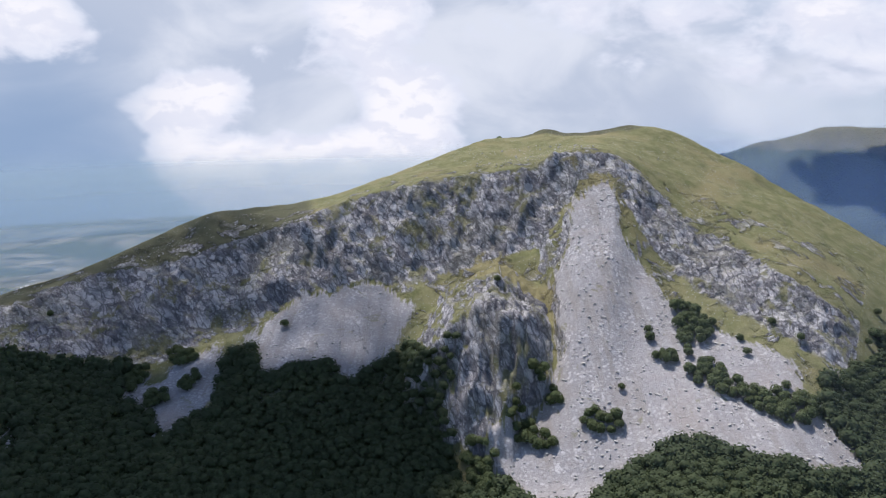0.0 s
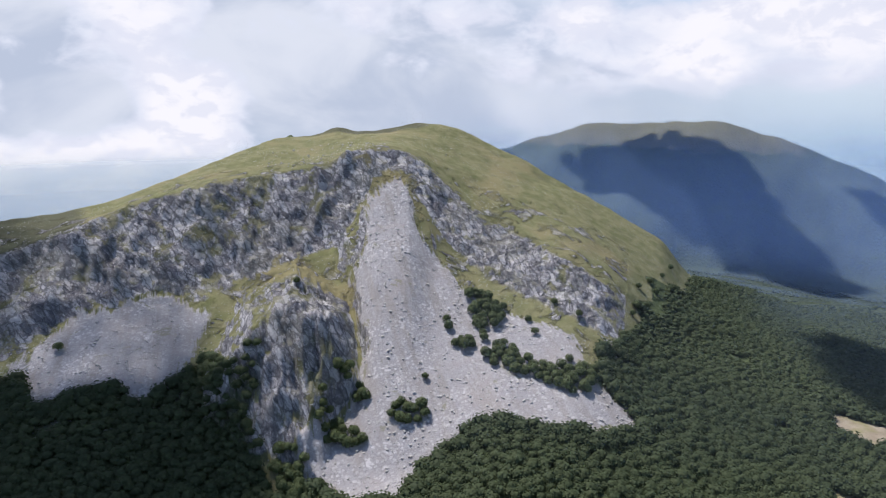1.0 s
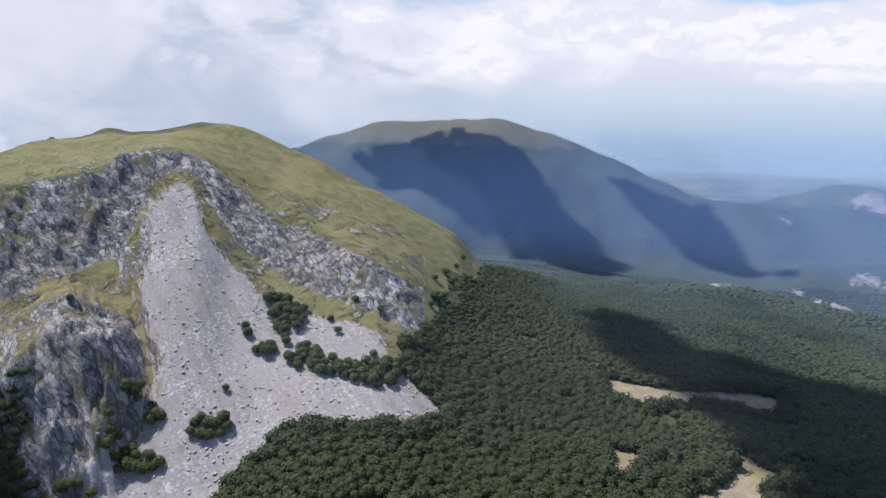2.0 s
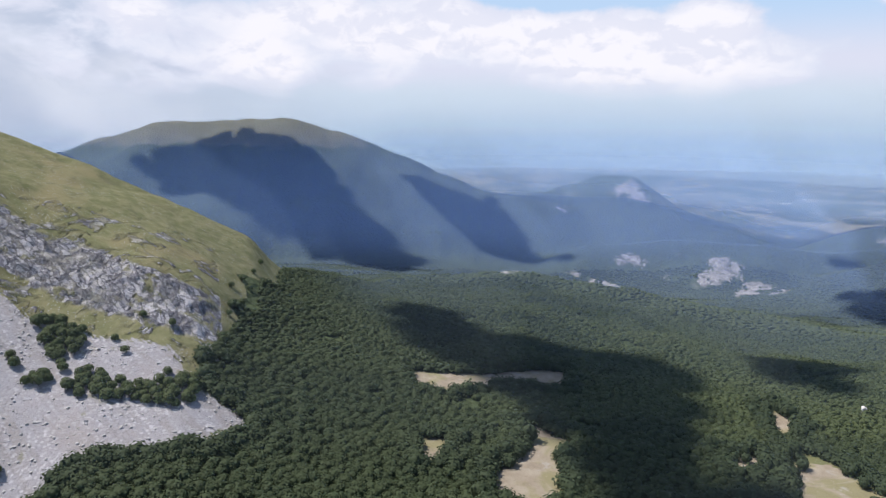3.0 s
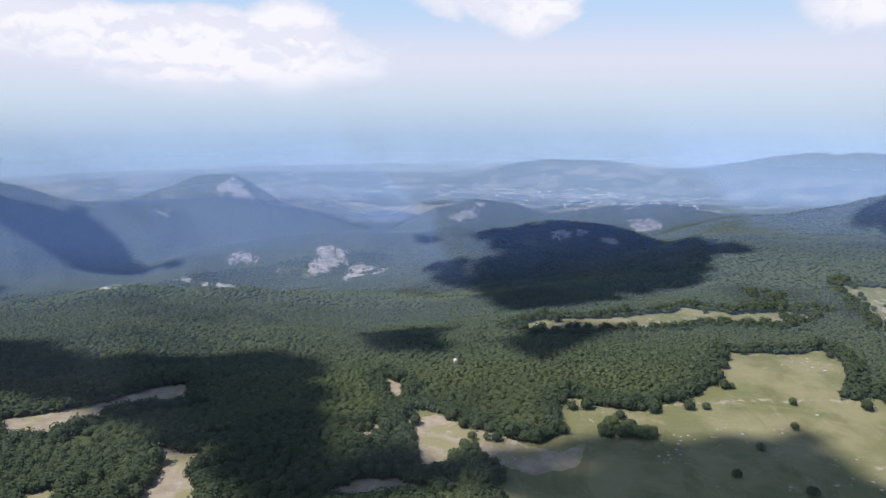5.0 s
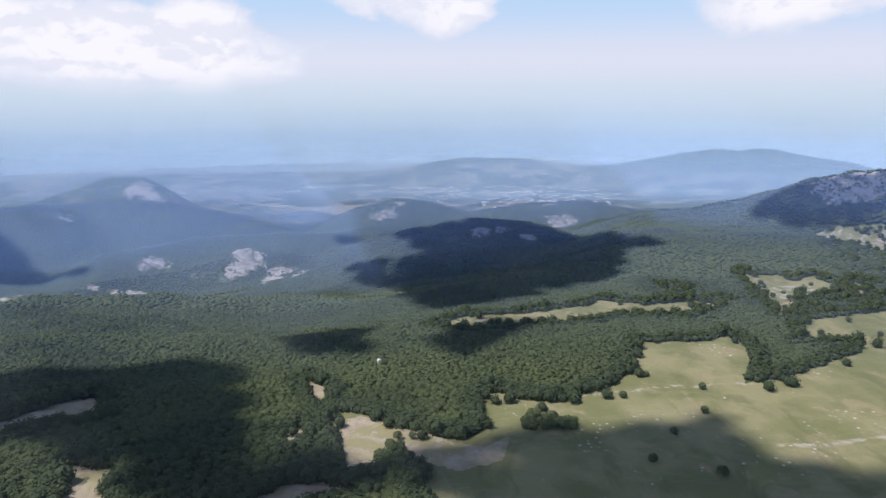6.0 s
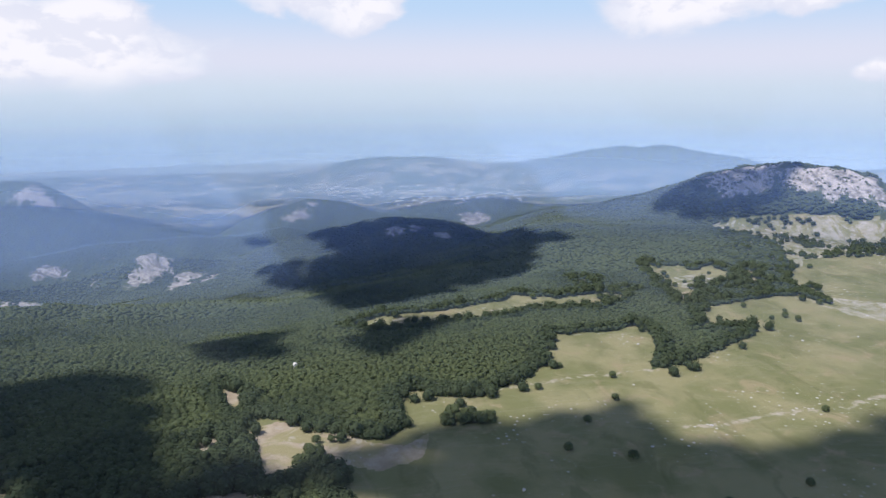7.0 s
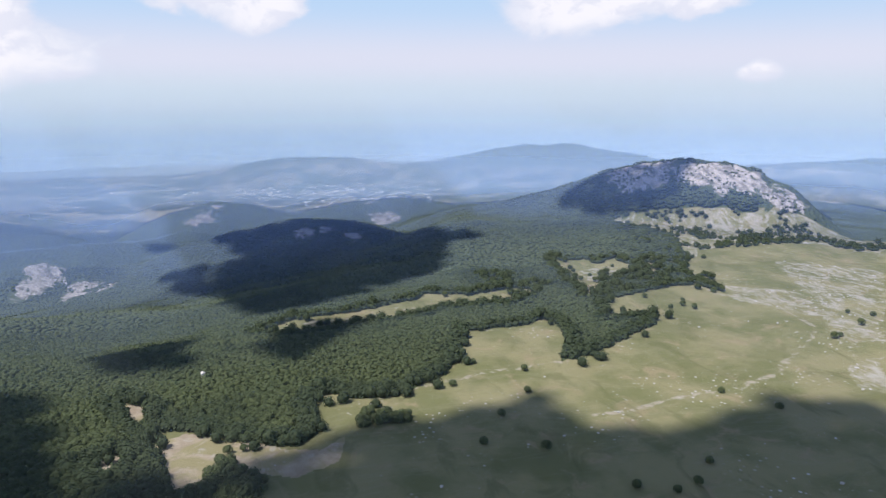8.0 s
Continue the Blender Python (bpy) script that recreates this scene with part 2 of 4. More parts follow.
def ridge_height(x, y, crest, fall, rounding):
    """A hill that falls evenly from a crooked crest."""
    p = np.array(crest, float)
    wander = 1 + 0.45 * fbm(x / 170, y / 170, 4, 2)
    top = np.full(x.shape, -1e9)
    for a, b in zip(p[:-1], p[1:]):
        v = b[:2] - a[:2]
        u = np.clip(((x - a[0]) * v[0] + (y - a[1]) * v[1]) / (v @ v), 0, 1)
        s = np.hypot(x - a[0] - u * v[0], y - a[1] - u * v[1]) * wander
        top = np.maximum(top, a[2] + u * (b[2] - a[2]) - fall * (np.sqrt(s ** 2 + rounding ** 2) - rounding))
    return top


def loose_share(x, y):
    """How deep a place lies inside the screes, 0 to 1."""
    share = np.zeros(x.shape)
    sel = np.nonzero((y > 330) & (y < 660) & (np.abs(x) < 290))
    if len(sel[0]):
        xs, ys = x[sel], y[sel]
        share[sel] = np.mean([np.any([inside(xs + d * math.cos(a), ys + d * math.sin(a), p) for p in SCREE], axis=0)
                              for d in (6, 13) for a in np.arange(d, d + 6.2, 1.257)], axis=0)
    return share


def land(x, y):
    """Height of the ground, and how much of it is bare cliff."""
    bearing, r = np.degrees(np.arctan2(x, y)), np.hypot(x, y)
    arc = np.radians(bearing) * 620
    # ribs and gullies push the rock face in and out
    window = smooth(bearing, -44, -34) * (1 - smooth(bearing, 29, 34))
    skew = arc + 0.7 * (r - 600) + 60 * fbm(x / 75, y / 75, 3, 5)
    rough = ridged(skew / 41, r / 70 + 0.6 * fbm(x / 30, y / 30, 3), 4, 1) - 0.55
    face = window * smooth(r, 545, 590) * (1 - smooth(r, 690, 720))
    gully = np.exp(-((bearing - 12.2) / 1.6) ** 2)
    buttress = ridged((arc - 0.5 * (r - 600) + 50 * fbm(x / 110, y / 110, 2, 4)) / 97, r / 300, 3, 2) - 0.55
    smooth_bed = loose_share(x, y)
    shift = face * (1 - 0.9 * gully) * (1 - 0.92 * smooth_bed) * (rough * 22 + buttress * 34)
    r1 = r + shift
    z, rs = loft(bearing, r1)
    z = (2 * z + loft(bearing, np.maximum(r1 - 7, 0))[0] + loft(bearing, r1 + 7)[0]) / 4
    cliff = window * smooth(r1, rs[3] - 12 - 30 * (1 - smooth(bearing, -4, 3)), rs[3] + 3) * (1 - smooth(r1, rs[4] - 4, rs[4] + 14))
    chute = np.exp(-((bearing - 12.2) / 1.6) ** 4) * (1 - smooth(r, 640, 652))
    cliff = cliff * (1 - chute) * (1 - smooth(smooth_bed, 0.35, 0.8))
    # the crag that stands out between the two screes: a steep front, then a flat turf shoulder
    ribs = ridged(x / 15, y / 34, 4, 3) - 0.5
    middle = 4.0 + 0.4 * smooth(r, 390, 520)
    half = 7 + 30 * smooth(r, 405, 525) + 7 * fbm(x / 20, y / 20, 3, 4)
    off = np.radians(bearing - middle) * r
    side = np.clip(np.abs(off) - half, 0, None)
    across = np.radians(bearing - 4.6) * r
    rise = np.minimum(6 + 1.12 * (r + 20 * ribs - 396), 99 + 0.05 * (r - 520) + 12 * ribs - np.where(across < 0, -0.42, 0.62) * across)
    crag = rise - np.where(off < 0, 0.85, 1.25) * side - 300 * smooth(r, 560, 640)
    lift = np.clip(0.5 + 0.5 * (crag - z) / 5, 0, 1)
    on_face = smooth(crag - z, -2, 3) * (1 - 0.65 * smooth(-off + 22 * fbm(x / 18, y / 18, 3, 2), 6, 30)) * (1 - 0.8 * smooth(r + 30 * fbm(x / 14, y / 14, 3, 1), 515, 545))
    z = z + (crag - z) * lift + 5 * lift * (1 - lift)
    cliff = np.maximum(cliff, on_face)
    for crest, fall, rounding in RIDGES:
        h = ridge_height(x, y, crest, fall, rounding)
        k = 14.0
        m = np.clip(0.5 + 0.5 * (h - z) / k, 0, 1)
        z = z + (h - z) * m + k * m * (1 - m)
    tor = np.exp(-(((x - 1170) / 150) ** 2 + ((y + 800) / 150) ** 2)) * smooth(z, 30, 70)
    z = z + tor * 13 * (ridged(x / 34, y / 34, 4, 2) - 0.62)
    # rolling ground
    swell = smooth(r, 250, 500)
    z = z + swell * fbm(x / 90, y / 90, 3, 2) * np.clip(r / 120, 3, 12) * (1 - 0.75 * face)
    vale = smooth(bearing, 38, 50) * (1 - smooth(bearing, 98, 108)) * smooth(r, 450, 650) * (1 - smooth(r, 1300, 1700))
    z = z + vale * 34 * fbm(x / 210, y / 210, 3, 1)
    z = z + swell * fbm(x / 22, y / 22, 3, 5) * 1.6
    z = z + cliff * (ridged(x / 9, y / 9, 3, 4) - 0.5) * 6.5
    # hummocks and heather mounds along the summit crest
    crest_line = np.exp(-((r - 840) / 55) ** 2) * smooth(bearing, 1, 6) * (1 - smooth(bearing, 17, 21))
    z = z + crest_line * (7 * np.exp(-((bearing - 8.2) / 1.1) ** 2) + 7 * fbm(x / 40, y / 40, 4, 2))
    turfed = window * smooth(r, 690, 720) * (1 - smooth(r, 1000, 1100))
    z = z + turfed * (2.6 * fbm(x / 17, y / 17, 4, 1) + 5 * fbm(x / 55, y / 55, 2, 3))
    # tilted beds stand out as ledges
    bed = (z + 0.45 * arc + 46 * fbm(x / 85, y / 85, 4, 3)) / 10.5
    step = bed - np.floor(bed)
    z = z + cliff * 7 * np.clip(value_noise(x / 26, y / 26, 2) - 0.2, 0, 1) * (smooth(step, 0.3, 0.7) - step)
    # the gully that feeds the scree lies between two walls
    deep = smooth(r, 540, 600) * (1 - smooth(r, 655, 672))
    z = z + deep * (9 * np.exp(-((bearing - 9.0) / 0.9) ** 2) + 6 * np.exp(-((bearing - 15.6) / 0.9) ** 2) - 5 * np.exp(-((bearing - 12.2) / 1.5) ** 4))
    return z, cliff

# ---- plan of the land cover and of the clouds' shade, as outlines on the ground ----
MOUNTAIN = (
    [(-319, 480), (-297, 482), (-271, 488), (-250, 494), (-239, 504), (-227, 463), (-222, 439), (-199, 448), (-191, 423), (-170, 434), (-152, 448), (-168, 501), (-145, 518), (-142, 500), (-117, 484), (-80, 484), (-72, 469), (-59, 478), (-23, 512), (-6, 459), (16, 458), (9, 448), (4, 436), (7, 405), (11, 379), (23, 392), (30, 391), (40, 384), (56, 359), (80, 351), (95, 365), (104, 373), (124, 376), (146, 376), (160, 362), (174, 357), (203, 347), (236, 355), (241, 356), (233, 371), (232, 392), (222, 387), (241, 415), (246, 435), (250, 427), (319, 482), (315, 494), (349, 519), (363, 553), (396, 556), (423, 577), (481, 638), (707, 843), (0, 1150), (-669, 743), (-398, 442)],
)
SCREE = (
    [(123, 626), (151, 620), (152, 576), (155, 538), (172, 505), (203, 474), (221, 451), (240, 427), (219, 413), (230, 391), (235, 374), (238, 353), (202, 345), (173, 355), (146, 376), (124, 376), (99, 370), (87, 356), (77, 351), (56, 359), (40, 384), (27, 409), (31, 419), (54, 427), (76, 439), (82, 465), (91, 477), (84, 488), (93, 554), (102, 571), (114, 601)],
    [(-154, 528), (-142, 554), (-116, 572), (-106, 568), (-70, 584), (-48, 586), (-44, 562), (-23, 564), (-28, 517), (-52, 494), (-70, 470), (-76, 485), (-116, 482), (-136, 480)],
    [(-224, 443), (-234, 480), (-222, 505), (-212, 461), (-200, 471), (-201, 508), (-183, 506), (-183, 535), (-176, 534), (-154, 456), (-165, 429), (-182, 406), (-194, 434)],
    [(-268, 393), (-259, 392), (-243, 369), (-249, 362)],
)
PASTURE = (
    [(491, 95), (487, 72), (470, 44), (448, 13), (446, -5), (458, -21), (488, -17), (524, -19), (531, -35), (513, -56), (507, -73), (518, -102), (551, -138), (617, -169), (641, -174), (643, -221), (655, -265), (593, -266), (544, -234), (557, -273), (609, -369), (642, -385), (641, -332), (708, -355), (723, -424), (742, -492), (688, -506), (788, -513), (919, -586), (1005, -623), (1076, -612), (1179, -611), (1087, -749), (993, -882), (908, -947), (550, -953), (150, -260), (290, -10), (385, 23), (404, 20), (410, 40), (391, 70), (420, 78), (471, 92)],
    [(727, 32), (762, -9), (751, -71), (769, -119), (798, -172), (765, -212), (785, -268), (786, -313), (722, -247), (738, -171), (713, -116), (705, -55), (709, 3)],
    [(898, -368), (896, -417), (866, -420), (877, -463), (849, -461), (801, -440), (792, -410), (769, -380), (757, -356), (795, -348), (846, -366)],
)
CLEARING = (
    [(381, 258), (391, 235), (390, 203), (365, 203), (327, 181), (303, 183), (297, 213), (322, 227), (353, 221), (367, 228)],
    [(311, 280), (324, 277), (328, 262), (298, 251)],
    [(400, 369), (415, 352), (454, 324), (489, 312), (517, 288), (473, 264), (448, 297), (403, 320), (378, 322), (375, 341)],
    [(566, 135), (528, 104), (503, 110)],
    [(444, 126), (461, 119), (458, 98), (425, 113)],
    [(448, 129), (464, 116), (456, 103), (426, 107)],
    [(347, 128), (368, 117), (383, 100), (383, 82), (377, 63), (372, 55)],
    [(270, 370), (275, 364), (258, 346)],
    [(771, -359), (778, -385), (753, -386), (711, -341)],
    [(839, -479), (850, -511), (779, -464)],
    [(861, -262), (843, -284), (797, -257)],
    [(473, 91), (483, 72), (466, 44), (450, 17), (432, -16), (449, -36), (415, -29), (400, -1), (421, 34), (397, 55), (391, 70), (419, 77)],
    [(315, 284), (331, 268), (318, 255), (293, 258)],
)
PALE_ROCK = (
    [(1482, 533), (1545, 520), (1576, 520), (1593, 502), (1588, 447), (1555, 437), (1533, 459), (1503, 487), (1478, 514)],
    [(1446, 435), (1538, 443), (1554, 401), (1546, 372), (1518, 338), (1450, 320), (1493, 377), (1470, 407), (1424, 421)],
    [(1525, 741), (1550, 723), (1557, 681), (1537, 654), (1514, 656), (1502, 695), (1480, 707)],
    [(1596, 627), (1599, 605), (1571, 596), (1574, 616)],
    [(1512, 595), (1512, 567), (1483, 559), (1479, 585)],
    [(1435, 825), (1436, 771), (1409, 759), (1407, 803)],
    [(1432, 757), (1440, 720), (1432, 655), (917, 423), (912, 457)],
    [(2130, 211), (2132, 183), (2125, 147), (2089, 158), (2091, 196)],
    [(1996, 273), (2064, 259), (2065, 207), (2049, 162), (2013, 169), (2002, 231)],
    [(2052, 108), (2068, 89), (2054, 67), (2038, 79), (2032, 104)],
    [(1455, -16), (1444, -55), (1451, -102), (1427, -96), (1408, -66), (1415, -32)],
    [(1430, -117), (1447, -153), (1430, -171), (1411, -156), (1405, -120)],
    [(1902, -222), (1941, -271), (1924, -316), (1861, -330), (1836, -301), (1874, -248)],
    [(2041, -242), (2082, -272), (2005, -281), (1988, -261)],
    [(2546, 1276), (2617, 1258), (2659, 1226), (2641, 1169), (2590, 1104), (2057, 907), (2561, 1172)],
    [(1803, 1069), (1930, 1089), (1813, 1035)],
    [(827, 584), (1286, 840), (870, 552), (811, 557)],
    [(1259, 731), (1213, 615), (911, 445), (1185, 650)],
    [(1178, -747), (1181, -800), (1140, -850), (1086, -871), (1040, -884), (990, -890), (1017, -842), (1060, -828), (1091, -803), (1101, -764), (1121, -761), (1148, -739)],
    [(1323, -640), (1262, -708), (1215, -752), (1185, -775), (1169, -743), (1171, -690), (1214, -640)],
)
def blob(x, y, radius, rng):
    """A small crooked outline round a place."""
    return [(x + radius * k * math.cos(a), y + 0.8 * radius * k * math.sin(a)) for a, k in zip(np.arange(0, 6.2, 0.7), rng.uniform(0.55, 1.35, 9))]


hole_rng = np.random.RandomState(4)
THIN_WOOD = ((830, -520), (905, -560), (960, -560), (1010, -590), (870, -500), (790, -470), (765, -455), (925, -530), (1060, -600), (1110, -600), (980, -545), (880, -545), (740, -400),
             (850, -540), (1030, -570), (900, -510), (950, -590), (830, -480), (775, -425), (1090, -585), (1000, -560), (1140, -605))
HOLES = tuple(blob(x, y, hole_rng.uniform(5, 13), hole_rng) for x, y in THIN_WOOD)
PASTURE = PASTURE + HOLES
KARST = (
    [(1179, -611), (1080, -745), (993, -882), (897, -935), (809, -846), (893, -798), (895, -690), (895, -604), (817, -527), (954, -583)],
    [(807, -669), (732, -769), (514, -551), (527, -508), (596, -543), (673, -503), (728, -480), (697, -543), (677, -596)],
    [(841, -393), (841, -424), (807, -443), (786, -430), (792, -406), (775, -383), (784, -368)],
    [(476, -474), (480, -517), (416, -454), (426, -434)],
) + HOLES
SUMMIT = (
    [(10, 722), (59, 766), (130, 749), (147, 686), (113, 650), (62, 663)],
    [(217, 739), (254, 761), (251, 732), (218, 711)],
    [(-305, 578), (-226, 669), (-177, 692), (-180, 637), (-254, 609)],
)
GROVES = (
    [(393, 60), (421, 48), (434, 41), (407, 29), (396, 16), (384, 19)],
    [(169, 502), (183, 504), (196, 482), (192, 464), (175, 462), (168, 447), (162, 464), (169, 479)],
    [(160, 437), (177, 444), (186, 429), (191, 414), (206, 407), (215, 404), (233, 401), (226, 387), (207, 379), (196, 385), (186, 401), (173, 411), (164, 421)],
    [(43, 430), (55, 435), (71, 406), (67, 400), (54, 406), (42, 414)],
    [(60, 446), (74, 452), (77, 431), (67, 429), (59, 438)],
    [(87, 417), (100, 416), (114, 406), (110, 397), (93, 399), (87, 407)],
    [(146, 457), (159, 453), (156, 441), (144, 445)],
    [(-226, 459), (-233, 500), (-221, 504), (-218, 457)],
    [(-214, 518), (-195, 523), (-188, 504), (-204, 500)],
    [(-209, 458), (-200, 471), (-189, 450), (-201, 445)],
    [(-191, 469), (-184, 497), (-179, 482), (-181, 462)],
    [(13, 410), (24, 411), (35, 396), (26, 377), (11, 392)],
    [(487, -25), (487, -52), (477, -83), (462, -88), (457, -49), (463, -24)],
    [(624, -314), (641, -345), (656, -396), (614, -372), (572, -309), (571, -285)],
    [(584, -252), (626, -299), (608, -304), (562, -270), (544, -237)],
    [(772, -226), (778, -254), (764, -269), (746, -260), (745, -225)],
    [(332, 192), (345, 191), (330, 179), (319, 180)],
    [(314, 211), (321, 207), (310, 201), (306, 204)],
)
CLOUDS = (
    [(-317, 474), (-275, 492), (-213, 492), (-155, 500), (-94, 493), (-60, 490), (-44, 500), (-10, 452), (-3, 440), (0, 380), (-12, 330), (-233, 233), (-368, 368)],
    [(535, 523), (587, 480), (554, 394), (637, 243), (620, 208), (426, 138), (346, 143), (376, 188), (425, 282), (440, 349), (467, 423)],
    [(374, 187), (390, 171), (419, 86), (393, 45), (364, 78), (338, 156)],
    [(1680, 320), (1690, 240), (1560, 130), (1495, 21), (1484, -64), (1500, -140), (1490, -205), (1480, -273), (1185, -289), (1089, -338), (1074, -280), (1048, -239), (959, -211), (918, -164), (862, -103), (831, -43), (834, 13), (890, 58), (1254, 123), (1292, 148), (1328, 213), (1422, 227), (1356, 110), (1412, 90), (1485, 119), (1697, 247)],
    [(712, 186), (757, 104), (640, 90), (647, 151)],
    [(658, 20), (733, -33), (729, -100), (689, -65), (598, -6)],
    [(419, 27), (451, -32), (458, -98), (482, -185), (438, -195), (398, -254), (426, -376), (397, -431), (210, -364), (286, -165), (385, 23)],
    [(1334, -556), (1323, -618), (1304, -646), (1256, -694), (1221, -734), (1187, -779), (1167, -728), (1150, -707), (1143, -660), (1213, -593), (1286, -554)],
    [(990, 1991), (1284, 1932), (1355, 1651), (1292, 1310), (1294, 1133), (1106, 1043), (1093, 1223), (1060, 1415), (1027, 1763)],
    [(1533, 1429), (1743, 1234), (1487, 831), (1507, 1164), (1505, 1341)],
)
THIN_CLOUDS = (
    [(-425, 630), (-260, 714), (-184, 737), (-177, 692), (-156, 625), (-162, 594), (-148, 563), (-108, 576), (-46, 584), (-39, 549), (-23, 556), (-19, 512), (-44, 495), (-94, 488), (-155, 495), (-213, 488), (-275, 488), (-320, 470)],
)
TRACKS = (
    [(512, -78), (519, -97), (530, -133), (532, -168), (534, -194), (542, -218), (547, -241)],
    [(700, -500), (672, -517), (631, -536), (555, -507), (494, -432), (467, -399), (449, -318), (437, -221)],
    [(583, -640), (560, -585), (530, -540), (500, -500), (452, -470)],
    [(828, -686), (790, -705), (718, -718), (650, -690), (600, -650)],
    [(730, 20), (740, -30), (728, -90), (748, -140), (760, -200)],
)
HUT = (596, 71)
BIG_STONES = [(142, 513), (112, 477), (98, 470), (117, 443), (117, 431), (155, 418), (99, 453), (83, 473), (134, 423), (158, 389), (83, 424), (58, 394), (130, 506), (158, 493)]
LONE_TREES = [(839, -433), (793, -367), (810, -387), (782, -381), (776, -186), (731, -501), (663, -430), (558, -159), (516, -130), (531, -197), (490, -185), (449, -331), (414, -356), (698, -403), (659, -413), (678, -439), (651, -437), (698, -492), (701, -505), (846, -576), (528, -507), (531, -516), (556, -564), (594, -583), (579, -601), (345, -202), (333, -222), (338, -239), (442, 41), (443, 31), (455, -152), (417, -127), (401, -166), (358, -260), (340, 525), (365, 545), (394, 569), (336, 504), (424, 599), (321, 495), (363, 532), (307, 480), (146, 470), (147, 478), (234, 476), (245, 456), (205, 447), (216, 413), (317, 491), (179, 462), (-127, 537), (41, 510), (-311, 532), (117, 430), (207, 464)]



def inside(x, y, outline):
    """Which places lie inside a closed outline."""
    p = np.array(outline, float)
    hit = np.zeros(x.shape, bool)
    lo, hi = p.min(0), p.max(0)
    sel = np.nonzero((x >= lo[0]) & (x <= hi[0]) & (y >= lo[1]) & (y <= hi[1]))[0]
    if len(sel) == 0:
        return hit
    xs, ys = x[sel], y[sel]
    odd = np.zeros(len(sel), bool)
    for (ax, ay), (bx, by) in zip(p, np.roll(p, -1, 0)):
        if ay != by:
            odd ^= ((ay > ys) != (by > ys)) & (xs < (bx - ax) * (ys - ay) / (by - ay) + ax)
    hit[sel] = odd
    return hit


def near_line(x, y, lines):
    """Distance from each place to the nearest of some crooked lines."""
    best = np.full(x.shape, 1e9)
    for line in lines:
        for (ax, ay), (bx, by) in zip(line[:-1], line[1:]):
            u = np.clip(((x - ax) * (bx - ax) + (y - ay) * (by - ay)) / ((bx - ax) ** 2 + (by - ay) ** 2), 0, 1)
            best = np.minimum(best, np.hypot(x - ax - u * (bx - ax), y - ay - u * (by - ay)))
    return best


def cover(x, y):
    """What grows or lies where: open mountain, scree, pasture, bare clearing, pale rock (0 or 1 each)."""
    r = np.hypot(x, y)
    amp = np.clip(r / 80, 3, 16)
    wx = x + amp * 1.6 * fbm(x / 22, y / 22, 3, 1)
    wy = y + amp * 1.6 * fbm(x / 22 + 40, y / 22, 3, 3)
    any_of = lambda outlines: np.any([inside(wx, wy, p) for p in outlines], axis=0)
    return any_of(MOUNTAIN), any_of(SCREE), any_of(PASTURE), any_of(CLEARING), any_of(PALE_ROCK)


# ---- ground sheet, finer where the slopes are steep and near ----
BEARINGS = np.concatenate([np.arange(-180, -44, 4.0), np.arange(-44, 38, 0.13), np.arange(38, 142, 0.18), np.arange(142, 180, 4.0)])
RADII = np.concatenate([[0.0, 12, 60, 120, 180, 230], np.arange(265, 400, 5.0), np.arange(400, 690, 2.4), np.arange(690, 960, 5.0), np.arange(960, 1700, 8.5),
                        1700 * (4960 / 1700) ** np.linspace(0, 1, 60)])
BB, RR = np.meshgrid(np.radians(BEARINGS), RADII, indexing="ij")
GX, GY = (RR * np.sin(BB)).ravel(), (RR * np.cos(BB)).ravel()
GZ, GCLIFF = land(GX, GY)


def sheet_mesh(name, x, y, z, rows, cols, wrap):
    """A quad sheet from a grid of places, rows by cols, closed round if wrap."""
    k = np.arange(rows * cols).reshape(rows, cols)
    if wrap:
        k = np.vstack([k, k[:1]])
    quads = np.stack([k[:-1, :-1], k[:-1, 1:], k[1:, 1:], k[1:, :-1]], -1).reshape(-1, 4)
    return raw_mesh(name, np.stack([x, y, z], 1), quads)


def raw_mesh(name, verts, faces, shade=True):
    """A mesh from arrays; all faces have the same number of corners."""
    n = faces.shape[1]
    me = bpy.data.meshes.new(name)
    me.vertices.add(len(verts))
    me.vertices.foreach_set("co", np.asarray(verts, np.float32).ravel())
    me.loops.add(faces.size)
    me.loops.foreach_set("vertex_index", faces.astype(np.int32).ravel())
    me.polygons.add(len(faces))
    me.polygons.foreach_set("loop_start", np.arange(0, faces.size, n, dtype=np.int32))
    me.polygons.foreach_set("use_smooth", np.full(len(faces), shade))
    me.update(calc_edges=True)
    return me


def put_values(me, name, values):
    a = me.attributes.new(name, "FLOAT", "POINT")
    a.data.foreach_set("value", np.asarray(values, np.float32))


ground_mesh = sheet_mesh("ground", GX, GY, GZ, len(BEARINGS), len(RADII), True)
put_values(ground_mesh, "cliff", GCLIFF)
for name, values in zip(("open_slope", "scree", "pasture", "clearing", "pale_rock"), cover(GX, GY)):
    put_values(ground_mesh, name, values)
ragged_x, ragged_y = GX + 26 * fbm(GX / 26, GY / 44, 4, 2), GY + 26 * fbm(GX / 26 + 5, GY / 44, 4, 3)
soft = np.mean([np.any([inside(ragged_x + d * math.cos(a), ragged_y + d * math.sin(a), p) for p in SCREE], axis=0) for d in (5, 12) for a in np.arange(d, d + 6.2, 1.05)], axis=0)
put_values(ground_mesh, "loose", soft)
plan_arc = np.arctan2(GX, GY) * 620
wander_x, wander_y = GX + 14 * fbm(GX / 35, GY / 35, 3, 2), GY + 14 * fbm(GX / 35 + 7, GY / 35, 3, 4)
put_values(ground_mesh, "track", 1 - smooth(near_line(wander_x, wander_y, TRACKS), 0.5, 7.0))
fall_line = ground_mesh.attributes.new("fall_line", "FLOAT_VECTOR", "POINT")
